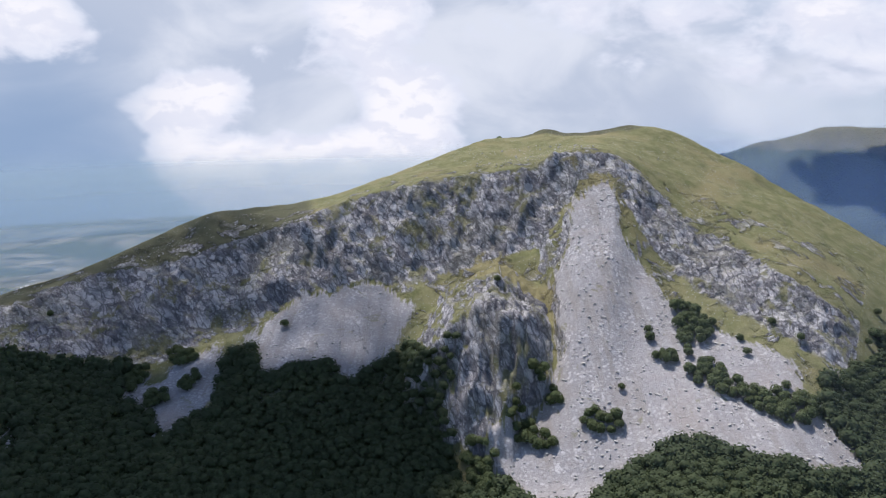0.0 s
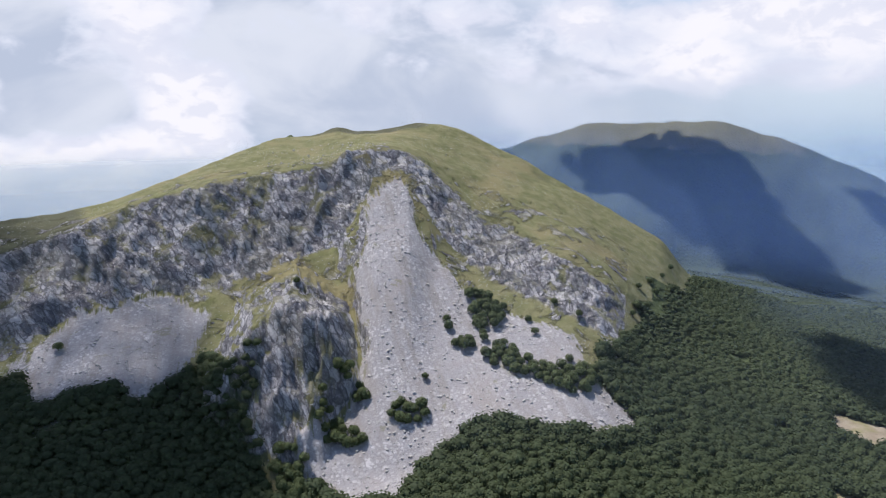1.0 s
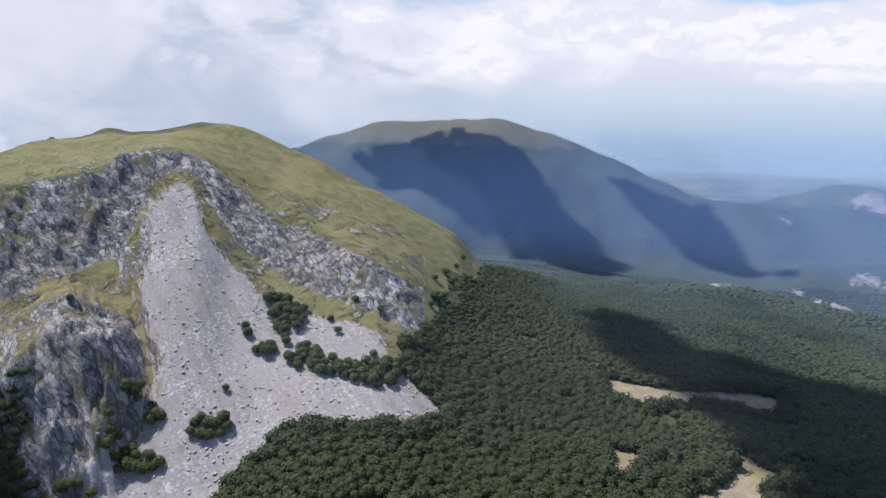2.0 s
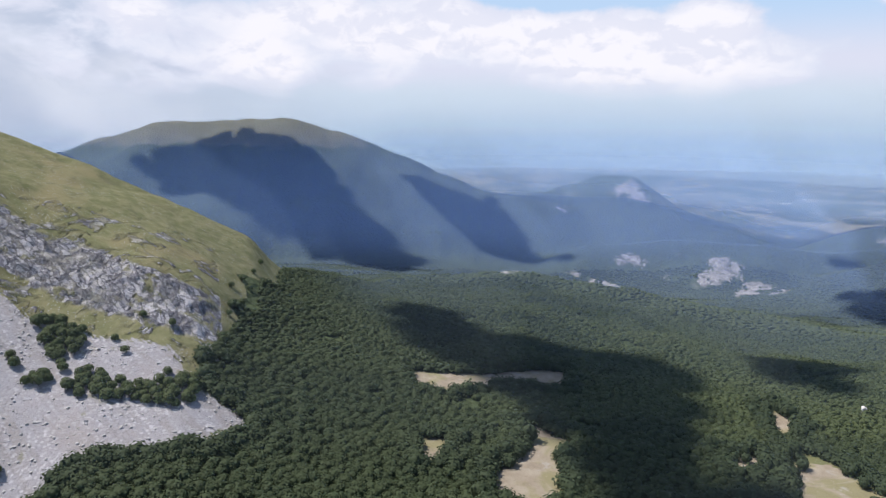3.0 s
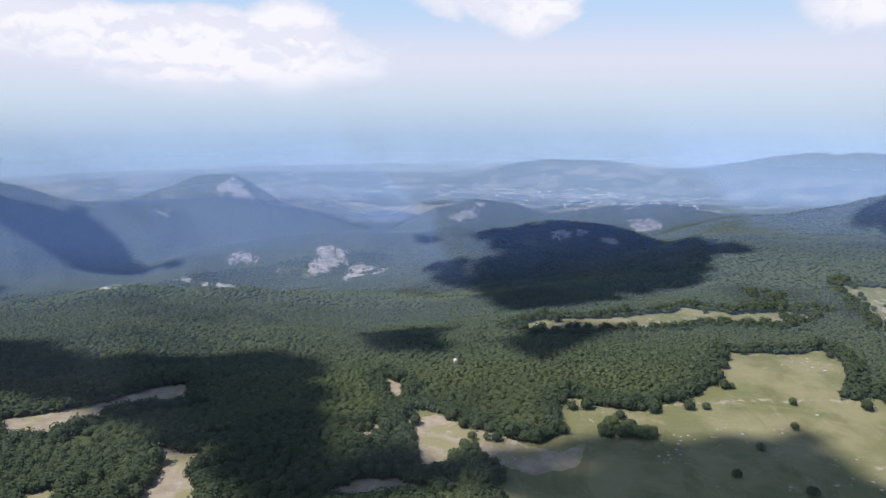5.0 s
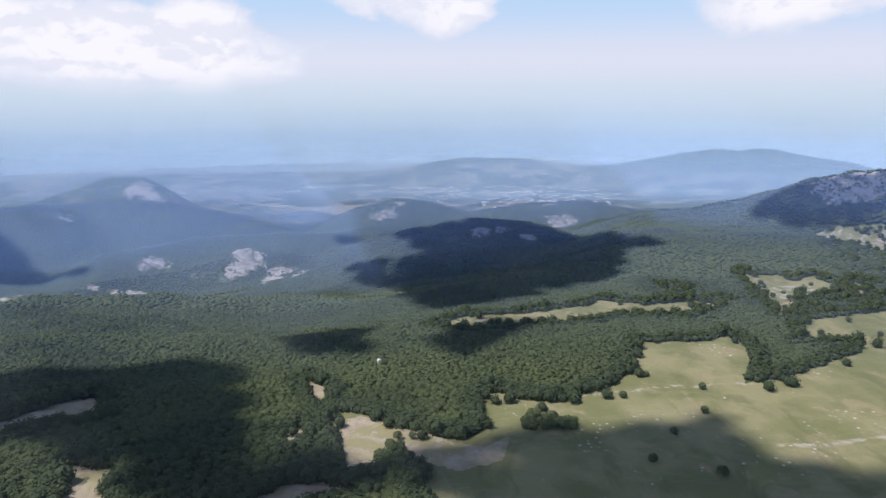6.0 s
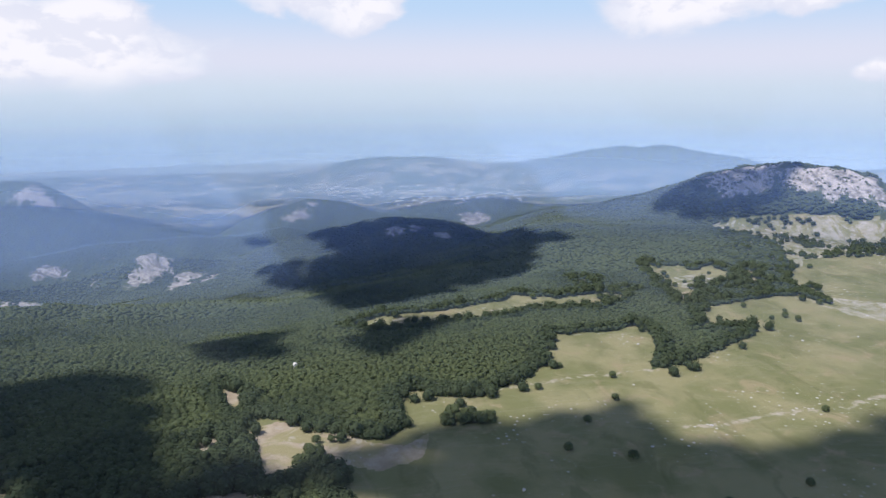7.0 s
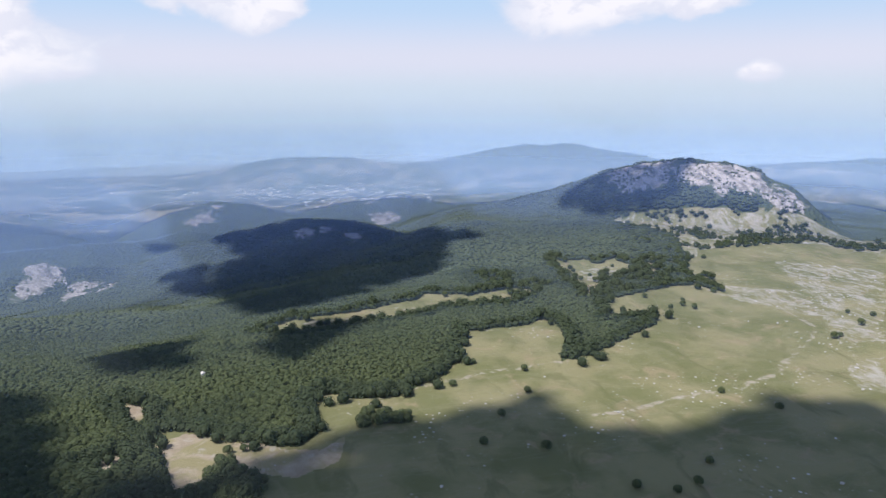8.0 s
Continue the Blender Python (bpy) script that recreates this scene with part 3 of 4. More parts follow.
fall_line.data.foreach_set("vector", np.stack([plan_arc + 0.5 * GZ, GZ, np.hypot(GX, GY)], 1).astype(np.float32).ravel())
pale = np.mean([cover(GX + d * math.cos(a), GY + d * math.sin(a))[4] for d in (9, 22) for a in np.arange(d, d + 6.2, 1.26)], axis=0)
put_values(ground_mesh, "pale_edge", pale)
GBEAR, GDIST = np.degrees(np.arctan2(GX, GY)), np.hypot(GX, GY)
# left ridge: cloud shade painted as dark turf; summit crest: real heather
ridge_shade = smooth(GBEAR, -50, -34) * (1 - smooth(GBEAR, -13, -8)) * smooth(GDIST, 600, 650)
put_values(ground_mesh, "heather_shade", ridge_shade + np.exp(-((np.hypot(GX, GY) - 845) / 45) ** 2) * np.exp(-((np.degrees(np.arctan2(GX, GY)) - 10) / 6.5) ** 4))
put_values(ground_mesh, "karst", np.any([inside(GX + 30 * fbm(GX / 60, GY / 60, 3), GY + 30 * fbm(GX / 60, GY / 60 + 9, 3), p) for p in KARST], axis=0))
put_values(ground_mesh, "broken", (np.abs(np.degrees(np.arctan2(GX, GY)) + 1) < 33) * smooth(np.hypot(GX, GY), 420, 480) * (1 - smooth(np.hypot(GX, GY), 670, 720)))
put_values(ground_mesh, "plain", smooth(np.hypot(GX, GY), 2350, 2700) * (1 - smooth(GZ, -150, -110)))
put_values(ground_mesh, "heath", smooth(GZ, 60, 140) * (np.hypot(GX, GY) > 1500))
ground = tagged(new("ground", ground_mesh), "rugged limestone mountain land with woods and dry pasture", "ground", kind="structure")


def material(name):
    m = bpy.data.materials.new(name)
    m.use_nodes = True
    return m, Nodes(m.node_tree)


def finish(N, colour, roughness=0.9, normal=None, specular=0.2):
    b = N.add("ShaderNodeBsdfPrincipled", Base_Color=colour, Roughness=roughness)
    b.inputs["Specular IOR Level"].default_value = specular
    if normal is not None:
        N.put(b.inputs["Normal"], normal)
    N.add("ShaderNodeOutputMaterial", Surface=b)


def bump(N, height, strength, distance):
    return N.add("ShaderNodeBump", Strength=strength, Distance=distance, Height=height).outputs[0]


m_ground, N = material("land_cover")
geo = N.add("ShaderNodeNewGeometry")
place, slope = geo.outputs["Position"], N.add("ShaderNodeSeparateXYZ", Vector=geo.outputs["Normal"]).outputs[2]
fine, mid, broad = N.noise(place, 0.6, 6, 0.65), N.noise(place, 0.09, 6, 0.6), N.noise(place, 0.016, 5, 0.55)
# woodland seen as a closed canopy, one cell a crown
cells = N.add("ShaderNodeTexVoronoi", {"feature": "F1"}, Vector=place, Scale=0.12, Randomness=1.0)
crown_h = N.ramp(cells.outputs["Distance"], 0.0, 0.75, 1.0, 0.0)
wood_col = N.mix(broad, rgb(0.055, 0.078, 0.036), rgb(0.110, 0.135, 0.058))
wood_col = N.mix(N.math("MULTIPLY", N.add("ShaderNodeSeparateColor", Color=cells.outputs["Color"]).outputs[0], 0.6), wood_col, rgb(0.045, 0.062, 0.030))
# mountain turf with stones showing through
turf = N.mix(N.ramp(mid, 0.35, 0.65), rgb(0.158, 0.166, 0.072), rgb(0.240, 0.230, 0.120))
turf = N.mix(N.ramp(broad, 0.50, 0.68), turf, rgb(0.255, 0.228, 0.118))
stones = N.add("ShaderNodeTexVoronoi", {"feature": "F1"}, Vector=place, Scale=0.42, Randomness=1.0).outputs["Distance"]
stony = N.math("MULTIPLY", N.ramp(stones, 0.10, 0.26, 1.0, 0.0), N.ramp(N.noise(place, 0.03, 5, 0.6), 0.42, 0.58))
# dark turf colour: painted cloud shade on the left ridge, heather on the summit
turf = N.mix(N.ramp(N.math("MULTIPLY", N.attr("heather_shade"), N.math("ADD", mid, 0.5)), 0.45, 0.75, 0.0, 0.85), turf, rgb(0.075, 0.078, 0.050))
turf = N.mix(N.ramp(N.noise(place, 0.05, 7, 0.66, 0.6), 0.55, 0.66, 0.0, 0.55), turf, rgb(0.125, 0.125, 0.065))
turf = N.mix(N.ramp(N.noise(place, 0.16, 6, 0.7), 0.60, 0.70, 0.0, 0.4), turf, rgb(0.34, 0.325, 0.27))
turf = N.mix(stony, turf, rgb(0.42, 0.41, 0.40))
# limestone broken into leaning ribs along the fall line, with painted dark clefts and pale facets
along = N.add("ShaderNodeAttribute", {"attribute_name": "fall_line"}).outputs["Vector"]
ribs = N.noise(N.vec("MULTIPLY", along, (0.055, 0.042, 0.034)), 1.0, 9, 0.64, 0.9)
splits = N.noise(N.vec("MULTIPLY", along, (0.17, 0.14, 0.11)), 1.0, 7, 0.64, 0.9)
tilt = N.add("ShaderNodeMapping", {"vector_type": "POINT"}, Vector=place, Rotation=(radians(18), radians(-28), radians(12)), Scale=(0.035, 0.035, 0.22)).outputs[0]
beds = N.noise(tilt, 1.0, 8, 0.66, 0.9)
jog = N.vec("MULTIPLY", N.add("ShaderNodeTexNoise", Vector=place, Scale=0.10, Detail=5.0, Roughness=0.6).outputs["Color"], (1.5, 1.5, 1.5))
joints = N.vec("ADD", N.vec("MULTIPLY", along, (0.15, 0.085, 0.06)), jog)
slabs = N.add("ShaderNodeTexVoronoi", {"feature": "F1"}, Vector=joints, Scale=1.0)
gaps = N.add("ShaderNodeTexVoronoi", {"feature": "DISTANCE_TO_EDGE"}, Vector=joints, Scale=1.0).outputs["Distance"]
chips = N.add("ShaderNodeTexVoronoi", {"feature": "F1"}, Vector=joints, Scale=2.7)
chip_tone = N.add("ShaderNodeSeparateColor", Color=chips.outputs["Color"]).outputs[0]
slab_tone = N.add("ShaderNodeSeparateColor", Color=slabs.outputs["Color"]).outputs[0]
facet = N.math("ADD", N.math("ADD", N.math("MULTIPLY", N.math("SUBTRACT", slab_tone, 0.5), 0.20), N.math("MULTIPLY", N.math("SUBTRACT", chip_tone, 0.5), 0.16)), N.math("MULTIPLY", ribs, 0.45))
facet = N.math("ADD", facet, N.math("ADD", N.math("MULTIPLY", splits, 0.35), N.math("MULTIPLY", beds, 0.20)))
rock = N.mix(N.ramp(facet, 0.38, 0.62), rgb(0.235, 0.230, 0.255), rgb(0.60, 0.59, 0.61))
# shade inside clefts, gaps and cracks is put into the rock colour
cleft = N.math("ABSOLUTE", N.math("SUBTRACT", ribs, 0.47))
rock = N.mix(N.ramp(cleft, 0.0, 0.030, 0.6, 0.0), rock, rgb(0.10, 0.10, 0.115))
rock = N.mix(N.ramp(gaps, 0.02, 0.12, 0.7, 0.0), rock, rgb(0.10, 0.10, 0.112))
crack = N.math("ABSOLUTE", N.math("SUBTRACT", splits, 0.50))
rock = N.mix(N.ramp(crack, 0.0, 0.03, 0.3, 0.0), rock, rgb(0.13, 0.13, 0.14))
rock = N.mix(N.ramp(fine, 0.56, 0.70, 0.0, 0.5), rock, rgb(0.66, 0.65, 0.65))
rock = N.mix(N.ramp(N.noise(place, 0.022, 5, 0.6), 0.46, 0.64, 0.0, 0.35), rock, rgb(0.22, 0.22, 0.17))
rock = N.mix(N.math("MULTIPLY", N.ramp(N.noise(place, 0.035, 6, 0.65, 0.4), 0.54, 0.62, 0.0, 0.85), N.ramp(slope, 0.40, 0.65)), rock, turf)
ledge = N.math("MULTIPLY", N.ramp(slope, 0.62, 0.80), N.ramp(mid, 0.40, 0.55))
# loose scree
gravel = N.noise(place, 1.3, 5, 0.7)
streak = N.noise(N.add("ShaderNodeMapping", Vector=place, Rotation=(0, 0, radians(-13)), Scale=(0.12, 0.012, 0.02)).outputs[0], 1.0, 6, 0.6)
blocks = N.add("ShaderNodeTexVoronoi", {"feature": "F1"}, Vector=N.vec("ADD", place, N.vec("MULTIPLY", N.add("ShaderNodeTexNoise", Vector=place, Scale=0.8, Detail=2.0).outputs["Color"], (1.4, 1.4, 1.4))), Scale=0.62, Randomness=1.0)
block_tone = N.add("ShaderNodeSeparateColor", Color=blocks.outputs["Color"]).outputs[0]
scree_col = N.mix(gravel, rgb(0.285, 0.275, 0.285), rgb(0.46, 0.445, 0.452))
scree_col = N.mix(N.math("MULTIPLY", N.ramp(block_tone, 0.55, 0.95), N.ramp(N.noise(place, 0.05, 4, 0.6), 0.42, 0.60, 0.25, 0.9)), scree_col, rgb(0.62, 0.605, 0.61))
scree_col = N.mix(N.ramp(blocks.outputs["Distance"], 0.60, 0.90, 0.0, 0.45), scree_col, rgb(0.20, 0.19, 0.185))
scree_col = N.mix(N.ramp(streak, 0.45, 0.66, 0.0, 0.6), scree_col, rgb(0.30, 0.275, 0.25))
scree_col = N.mix(N.ramp(N.noise(place, 0.03, 6, 0.62, 0.5), 0.50, 0.66, 0.0, 0.5), scree_col, rgb(0.36, 0.325, 0.31))
scree_col = N.mix(N.math("MULTIPLY", N.ramp(N.noise(place, 0.045, 6, 0.66, 0.6), 0.60, 0.68), 0.6), scree_col, rgb(0.22, 0.215, 0.12))
# dry pasture and bare clearings
dry = N.mix(N.ramp(broad, 0.38, 0.62), rgb(0.180, 0.186, 0.082), rgb(0.272, 0.255, 0.134))
dry = N.mix(N.ramp(N.noise(place, 0.035, 7, 0.62, 0.8), 0.54, 0.68, 0.0, 0.8), dry, rgb(0.31, 0.26, 0.155))
paths = N.noise(N.add("ShaderNodeMapping", Vector=place, Rotation=(0, 0, radians(24)), Scale=(0.030, 0.010, 0.03)).outputs[0], 1.0, 7, 0.6, 1.2)
dry = N.mix(N.ramp(N.math("ABSOLUTE", N.math("SUBTRACT", paths, 0.53)), 0.0, 0.03, 0.12, 0.0), dry, rgb(0.38, 0.34, 0.26))
specks = N.add("ShaderNodeTexVoronoi", {"feature": "F1"}, Vector=place, Scale=0.16, Randomness=1.0).outputs["Distance"]
dry = N.mix(N.math("MULTIPLY", N.ramp(specks, 0.12, 0.24, 1.0, 0.0), N.ramp(N.noise(place, 0.012, 4, 0.6), 0.52, 0.62)), dry, rgb(0.52, 0.50, 0.46))
soil = N.mix(N.ramp(mid, 0.3, 0.7), rgb(0.31, 0.255, 0.185), rgb(0.42, 0.36, 0.27))
soil = N.mix(N.ramp(N.noise(place, 0.028, 6, 0.6, 0.6), 0.48, 0.60, 0.0, 0.75), soil, rgb(0.27, 0.25, 0.115))
soil = N.mix(N.ramp(N.noise(place, 0.06, 6, 0.65, 0.8), 0.56, 0.66, 0.0, 0.6), soil, rgb(0.46, 0.43, 0.38))
strike = N.add("ShaderNodeMapping", Vector=place, Rotation=(0, 0, radians(-52)), Scale=(0.022, 0.055, 0.03)).outputs[0]
bare = N.mix(N.ramp(N.math("ADD", N.math("MULTIPLY", N.noise(strike, 1.0, 9, 0.72, 1.2), 0.6), N.math("MULTIPLY", N.noise(place, 0.09, 7, 0.72), 0.4)), 0.45, 0.60, 0.0, 0.9), dry, rgb(0.44, 0.415, 0.365))
worn = N.math("MULTIPLY", N.attr("track"), N.ramp(N.noise(place, 0.07, 7, 0.72, 0.5), 0.40, 0.60))
dry = N.mix(N.ramp(worn, 0.25, 0.95, 0.0, 0.75), dry, rgb(0.43, 0.39, 0.32))
tussocks = N.noise(N.add("ShaderNodeMapping", Vector=place, Rotation=(0, 0, radians(-60)), Scale=(0.016, 0.030, 0.03)).outputs[0], 1.0, 7, 0.60, 0.8)
dry = N.mix(N.ramp(tussocks, 0.52, 0.64, 0.0, 0.5), dry, rgb(0.135, 0.140, 0.058))
dry = N.mix(N.ramp(N.attr("karst"), 0.2, 0.8), dry, bare)
heath = N.mix(N.noise(place, 0.02, 6, 0.65), rgb(0.12, 0.125, 0.06), rgb(0.22, 0.20, 0.13))
down = N.noise(N.vec("MULTIPLY", along, (0.14, 0.07, 0.020)), 1.0, 8, 0.66, 0.8)
far_rock = N.mix(N.ramp(N.math("ADD", N.math("MULTIPLY", down, 0.6), N.math("MULTIPLY", N.noise(place, 0.11, 7, 0.70, 0.5), 0.5)), 0.44, 0.62), rgb(0.165, 0.155, 0.13), rgb(0.48, 0.44, 0.40))
wood_col = N.mix(N.ramp(N.math("ADD", N.attr("heath"), N.math("SUBTRACT", broad, 0.5)), 0.35, 0.65), wood_col, heath)
plots = N.add("ShaderNodeTexVoronoi", {"feature": "F1"}, Vector=N.vec("MULTIPLY", place, (1.0, 1.0, 0.0)), Scale=0.011, Randomness=1.0)
field = N.mix(N.add("ShaderNodeSeparateColor", Color=plots.outputs["Color"]).outputs[1], rgb(0.05, 0.065, 0.03), rgb(0.30, 0.28, 0.20))
wood_col = N.mix(N.math("MULTIPLY", N.attr("plain"), N.ramp(N.noise(place, 0.0022, 4, 0.6), 0.40, 0.55)), wood_col, field)
col = N.mix(N.attr("open_slope"), wood_col, turf)
steep = N.math("MULTIPLY", N.attr("broken"), N.ramp(slope, 0.76, 0.60))
outcrop = N.math("MULTIPLY", N.attr("broken"), N.ramp(N.noise(place, 0.045, 7, 0.65, 0.5), 0.50, 0.60, 0.0, 0.9))
steep = N.math("MAXIMUM", steep, outcrop)
rocky = N.math("MULTIPLY", N.math("MAXIMUM", N.attr("cliff"), steep), N.math("SUBTRACT", 1.0, N.math("MULTIPLY", ledge, 0.55)))
rocky = N.math("MULTIPLY", rocky, N.ramp(N.attr("loose"), 0.30, 0.70, 1.0, 0.0))
runs = N.noise(N.add("ShaderNodeMapping", Vector=place, Rotation=(0, 0, radians(13)), Scale=(0.33, 0.022, 0.03)).outputs[0], 1.0, 6, 0.62, 0.3)
scree_amount = N.math("ADD", N.attr("loose"), N.math("ADD", N.math("MULTIPLY", N.math("SUBTRACT", runs, 0.5), 1.2), N.math("MULTIPLY", N.math("SUBTRACT", mid, 0.5), 0.6)))
scree_amount = N.math("MULTIPLY", N.ramp(scree_amount, 0.38, 0.58), N.ramp(N.attr("loose"), 0.02, 0.2))
col = N.mix(scree_amount, col, scree_col)
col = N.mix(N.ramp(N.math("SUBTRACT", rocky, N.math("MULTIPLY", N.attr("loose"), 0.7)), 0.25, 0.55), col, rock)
col = N.mix(N.ramp(N.attr("pasture"), 0.3, 0.7), col, dry)
col = N.mix(N.ramp(N.attr("clearing"), 0.3, 0.7), col, soil)
torn = N.math("ADD", N.math("MULTIPLY", N.attr("pale_edge"), 0.80), N.math("MULTIPLY", N.math("SUBTRACT", N.noise(N.vec("MULTIPLY", place, (1.0, 1.0, 0.5)), 0.032, 7, 0.68, 0.5), 0.5), 2.3))
col = N.mix(N.math("MULTIPLY", N.ramp(torn, 0.42, 0.56), N.ramp(N.attr("pale_edge"), 0.02, 0.25)), col, far_rock)
is_open = N.math("MAXIMUM", N.math("MAXIMUM", N.attr("open_slope"), N.attr("pasture")), N.math("MAXIMUM", N.attr("clearing"), N.attr("pale_rock")))
relief = N.math("MULTIPLY", crown_h, N.math("SUBTRACT", 1.0, is_open, True))
normal = N.add("ShaderNodeBump", Strength=0.6, Distance=4.0, Height=relief).outputs[0]
stone_relief = N.math("ADD", N.math("MULTIPLY", N.math("ADD", facet, splits), N.math("MULTIPLY", rocky, 3.0)), N.math("MULTIPLY", gravel, 0.4))
normal = N.add("ShaderNodeBump", Strength=0.85, Distance=2.0, Height=stone_relief, Normal=normal).outputs[0]
finish(N, col, 0.92, normal, 0.15)
ground_mesh.materials.append(m_ground)

# ---- summer haze painted with tinted see-through sheets that thicken with distance and thin out upwards ----
def haze_veil(radius, thickness, tint, fade, ramp):
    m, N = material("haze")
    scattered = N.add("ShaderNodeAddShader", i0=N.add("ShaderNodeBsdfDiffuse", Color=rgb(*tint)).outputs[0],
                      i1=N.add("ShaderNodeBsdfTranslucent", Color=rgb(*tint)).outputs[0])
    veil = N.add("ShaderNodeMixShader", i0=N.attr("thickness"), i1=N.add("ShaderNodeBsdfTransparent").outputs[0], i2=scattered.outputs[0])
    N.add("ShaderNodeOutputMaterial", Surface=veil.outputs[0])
    b = np.radians(np.arange(-180, 180, 0.8))
    BV, LV = np.meshgrid(b, np.linspace(0, 1, 20), indexing="ij")
    foot = radius * (1 + 0.04 * np.sin(BV * 5 + radius)).ravel()
    base = land(foot * np.sin(BV.ravel()), foot * np.cos(BV.ravel()))[0]
    vz = base + (560 - base) * LV.ravel() ** 1.5
    lean = foot + (vz - base) * 0.9
    vx, vy = lean * np.sin(BV.ravel()), lean * np.cos(BV.ravel())
    under = land(vx, vy)[0]
    # kept low behind the mountain so the clouds there stay visible
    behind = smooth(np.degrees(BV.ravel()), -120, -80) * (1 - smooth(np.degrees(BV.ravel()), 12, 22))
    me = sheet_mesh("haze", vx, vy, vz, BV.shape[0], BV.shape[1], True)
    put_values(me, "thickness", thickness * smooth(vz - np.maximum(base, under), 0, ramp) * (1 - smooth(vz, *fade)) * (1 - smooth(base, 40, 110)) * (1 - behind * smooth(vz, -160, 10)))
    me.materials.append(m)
    return tagged(new("haze", me), "thin pale blue see-through sheet standing in for summer haze", "haze", kind="stuff")


# the 330 m sheet is added to lift the dark tones nearby
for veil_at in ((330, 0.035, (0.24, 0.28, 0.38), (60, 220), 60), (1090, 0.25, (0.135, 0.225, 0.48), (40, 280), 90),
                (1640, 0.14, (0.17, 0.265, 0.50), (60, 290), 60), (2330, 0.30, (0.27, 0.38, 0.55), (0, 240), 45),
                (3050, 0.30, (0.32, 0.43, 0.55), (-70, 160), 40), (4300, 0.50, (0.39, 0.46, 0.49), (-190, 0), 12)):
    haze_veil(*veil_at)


def haze_blanket():
    """Distance haze painted as a blue sheet over woods and hills, thicker the farther off."""
    b = np.radians(np.arange(16, 141, 0.5))
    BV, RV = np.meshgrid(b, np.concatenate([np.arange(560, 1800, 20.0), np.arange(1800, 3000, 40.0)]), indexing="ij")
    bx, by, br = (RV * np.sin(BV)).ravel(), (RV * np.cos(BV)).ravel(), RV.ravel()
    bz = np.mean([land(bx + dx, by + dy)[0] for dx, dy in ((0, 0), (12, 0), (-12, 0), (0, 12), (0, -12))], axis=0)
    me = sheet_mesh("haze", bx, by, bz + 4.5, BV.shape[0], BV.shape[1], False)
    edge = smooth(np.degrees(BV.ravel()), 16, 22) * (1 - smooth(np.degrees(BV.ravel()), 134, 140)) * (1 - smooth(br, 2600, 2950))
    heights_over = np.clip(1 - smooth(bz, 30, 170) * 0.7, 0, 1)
    # the sheet thins where the ground turns away from the eye
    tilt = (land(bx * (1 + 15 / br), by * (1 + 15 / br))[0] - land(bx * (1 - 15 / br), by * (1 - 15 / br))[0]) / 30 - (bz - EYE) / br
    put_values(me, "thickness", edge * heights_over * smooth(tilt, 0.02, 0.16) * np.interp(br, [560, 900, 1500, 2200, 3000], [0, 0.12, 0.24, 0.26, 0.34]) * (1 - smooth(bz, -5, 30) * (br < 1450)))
    m, N = material("haze_tint")
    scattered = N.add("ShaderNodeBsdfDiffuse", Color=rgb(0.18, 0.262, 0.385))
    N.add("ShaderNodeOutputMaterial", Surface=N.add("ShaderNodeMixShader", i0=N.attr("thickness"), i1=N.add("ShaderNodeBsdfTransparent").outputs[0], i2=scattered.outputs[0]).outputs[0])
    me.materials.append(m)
    return tagged(new("haze", me), "blue tinted sheet over the woods standing in for distance haze", "haze", kind="stuff")


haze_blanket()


# ---- woods ----
def icosahedron():
    g = (1 + 5 ** 0.5) / 2
    v = np.array([(-1, g, 0), (1, g, 0), (-1, -g, 0), (1, -g, 0), (0, -1, g), (0, 1, g), (0, -1, -g), (0, 1, -g), (g, 0, -1), (g, 0, 1), (-g, 0, -1), (-g, 0, 1)], float)
    f = np.array([(0, 11, 5), (0, 5, 1), (0, 1, 7), (0, 7, 10), (0, 10, 11), (1, 5, 9), (5, 11, 4), (11, 10, 2), (10, 7, 6), (7, 1, 8),
                  (3, 9, 4), (3, 4, 2), (3, 2, 6), (3, 6, 8), (3, 8, 9), (4, 9, 5), (2, 4, 11), (6, 2, 10), (8, 6, 7), (9, 8, 1)])
    return v / np.linalg.norm(v[0]), f


def clump_crown(rng, lumps):
    """A crown of unit radius out of uneven leaf clumps: vertices and triangles."""
    v0, f0 = icosahedron()
    vs, fs = [], []
    for k in range(lumps):
        if lumps == 1:
            c, s = np.zeros(3), 1.0
        else:
            a, h = k * 2.4 + rng.rand() * 0.7, 1 - 1.45 * (k + 0.4) / lumps
            ring = math.sqrt(max(0.05, 1 - h * h))
            c = np.array([math.cos(a) * ring * 0.62, math.sin(a) * ring * 0.62, h * 0.62])
            s = rng.uniform(0.36, 0.56) if lumps > 5 else rng.uniform(0.5, 0.7)
        v = v0 * (1 + rng.uniform(-0.28, 0.22, (12, 1)))
        spin = rng.rand() * 6.28
        m = np.array([[math.cos(spin), -math.sin(spin), 0], [math.sin(spin), math.cos(spin), 0], [0, 0, 0.92]])
        vs.append(v @ m.T * s + c)
        fs.append(f0 + 12 * k)
    return np.concatenate(vs), np.concatenate(fs)


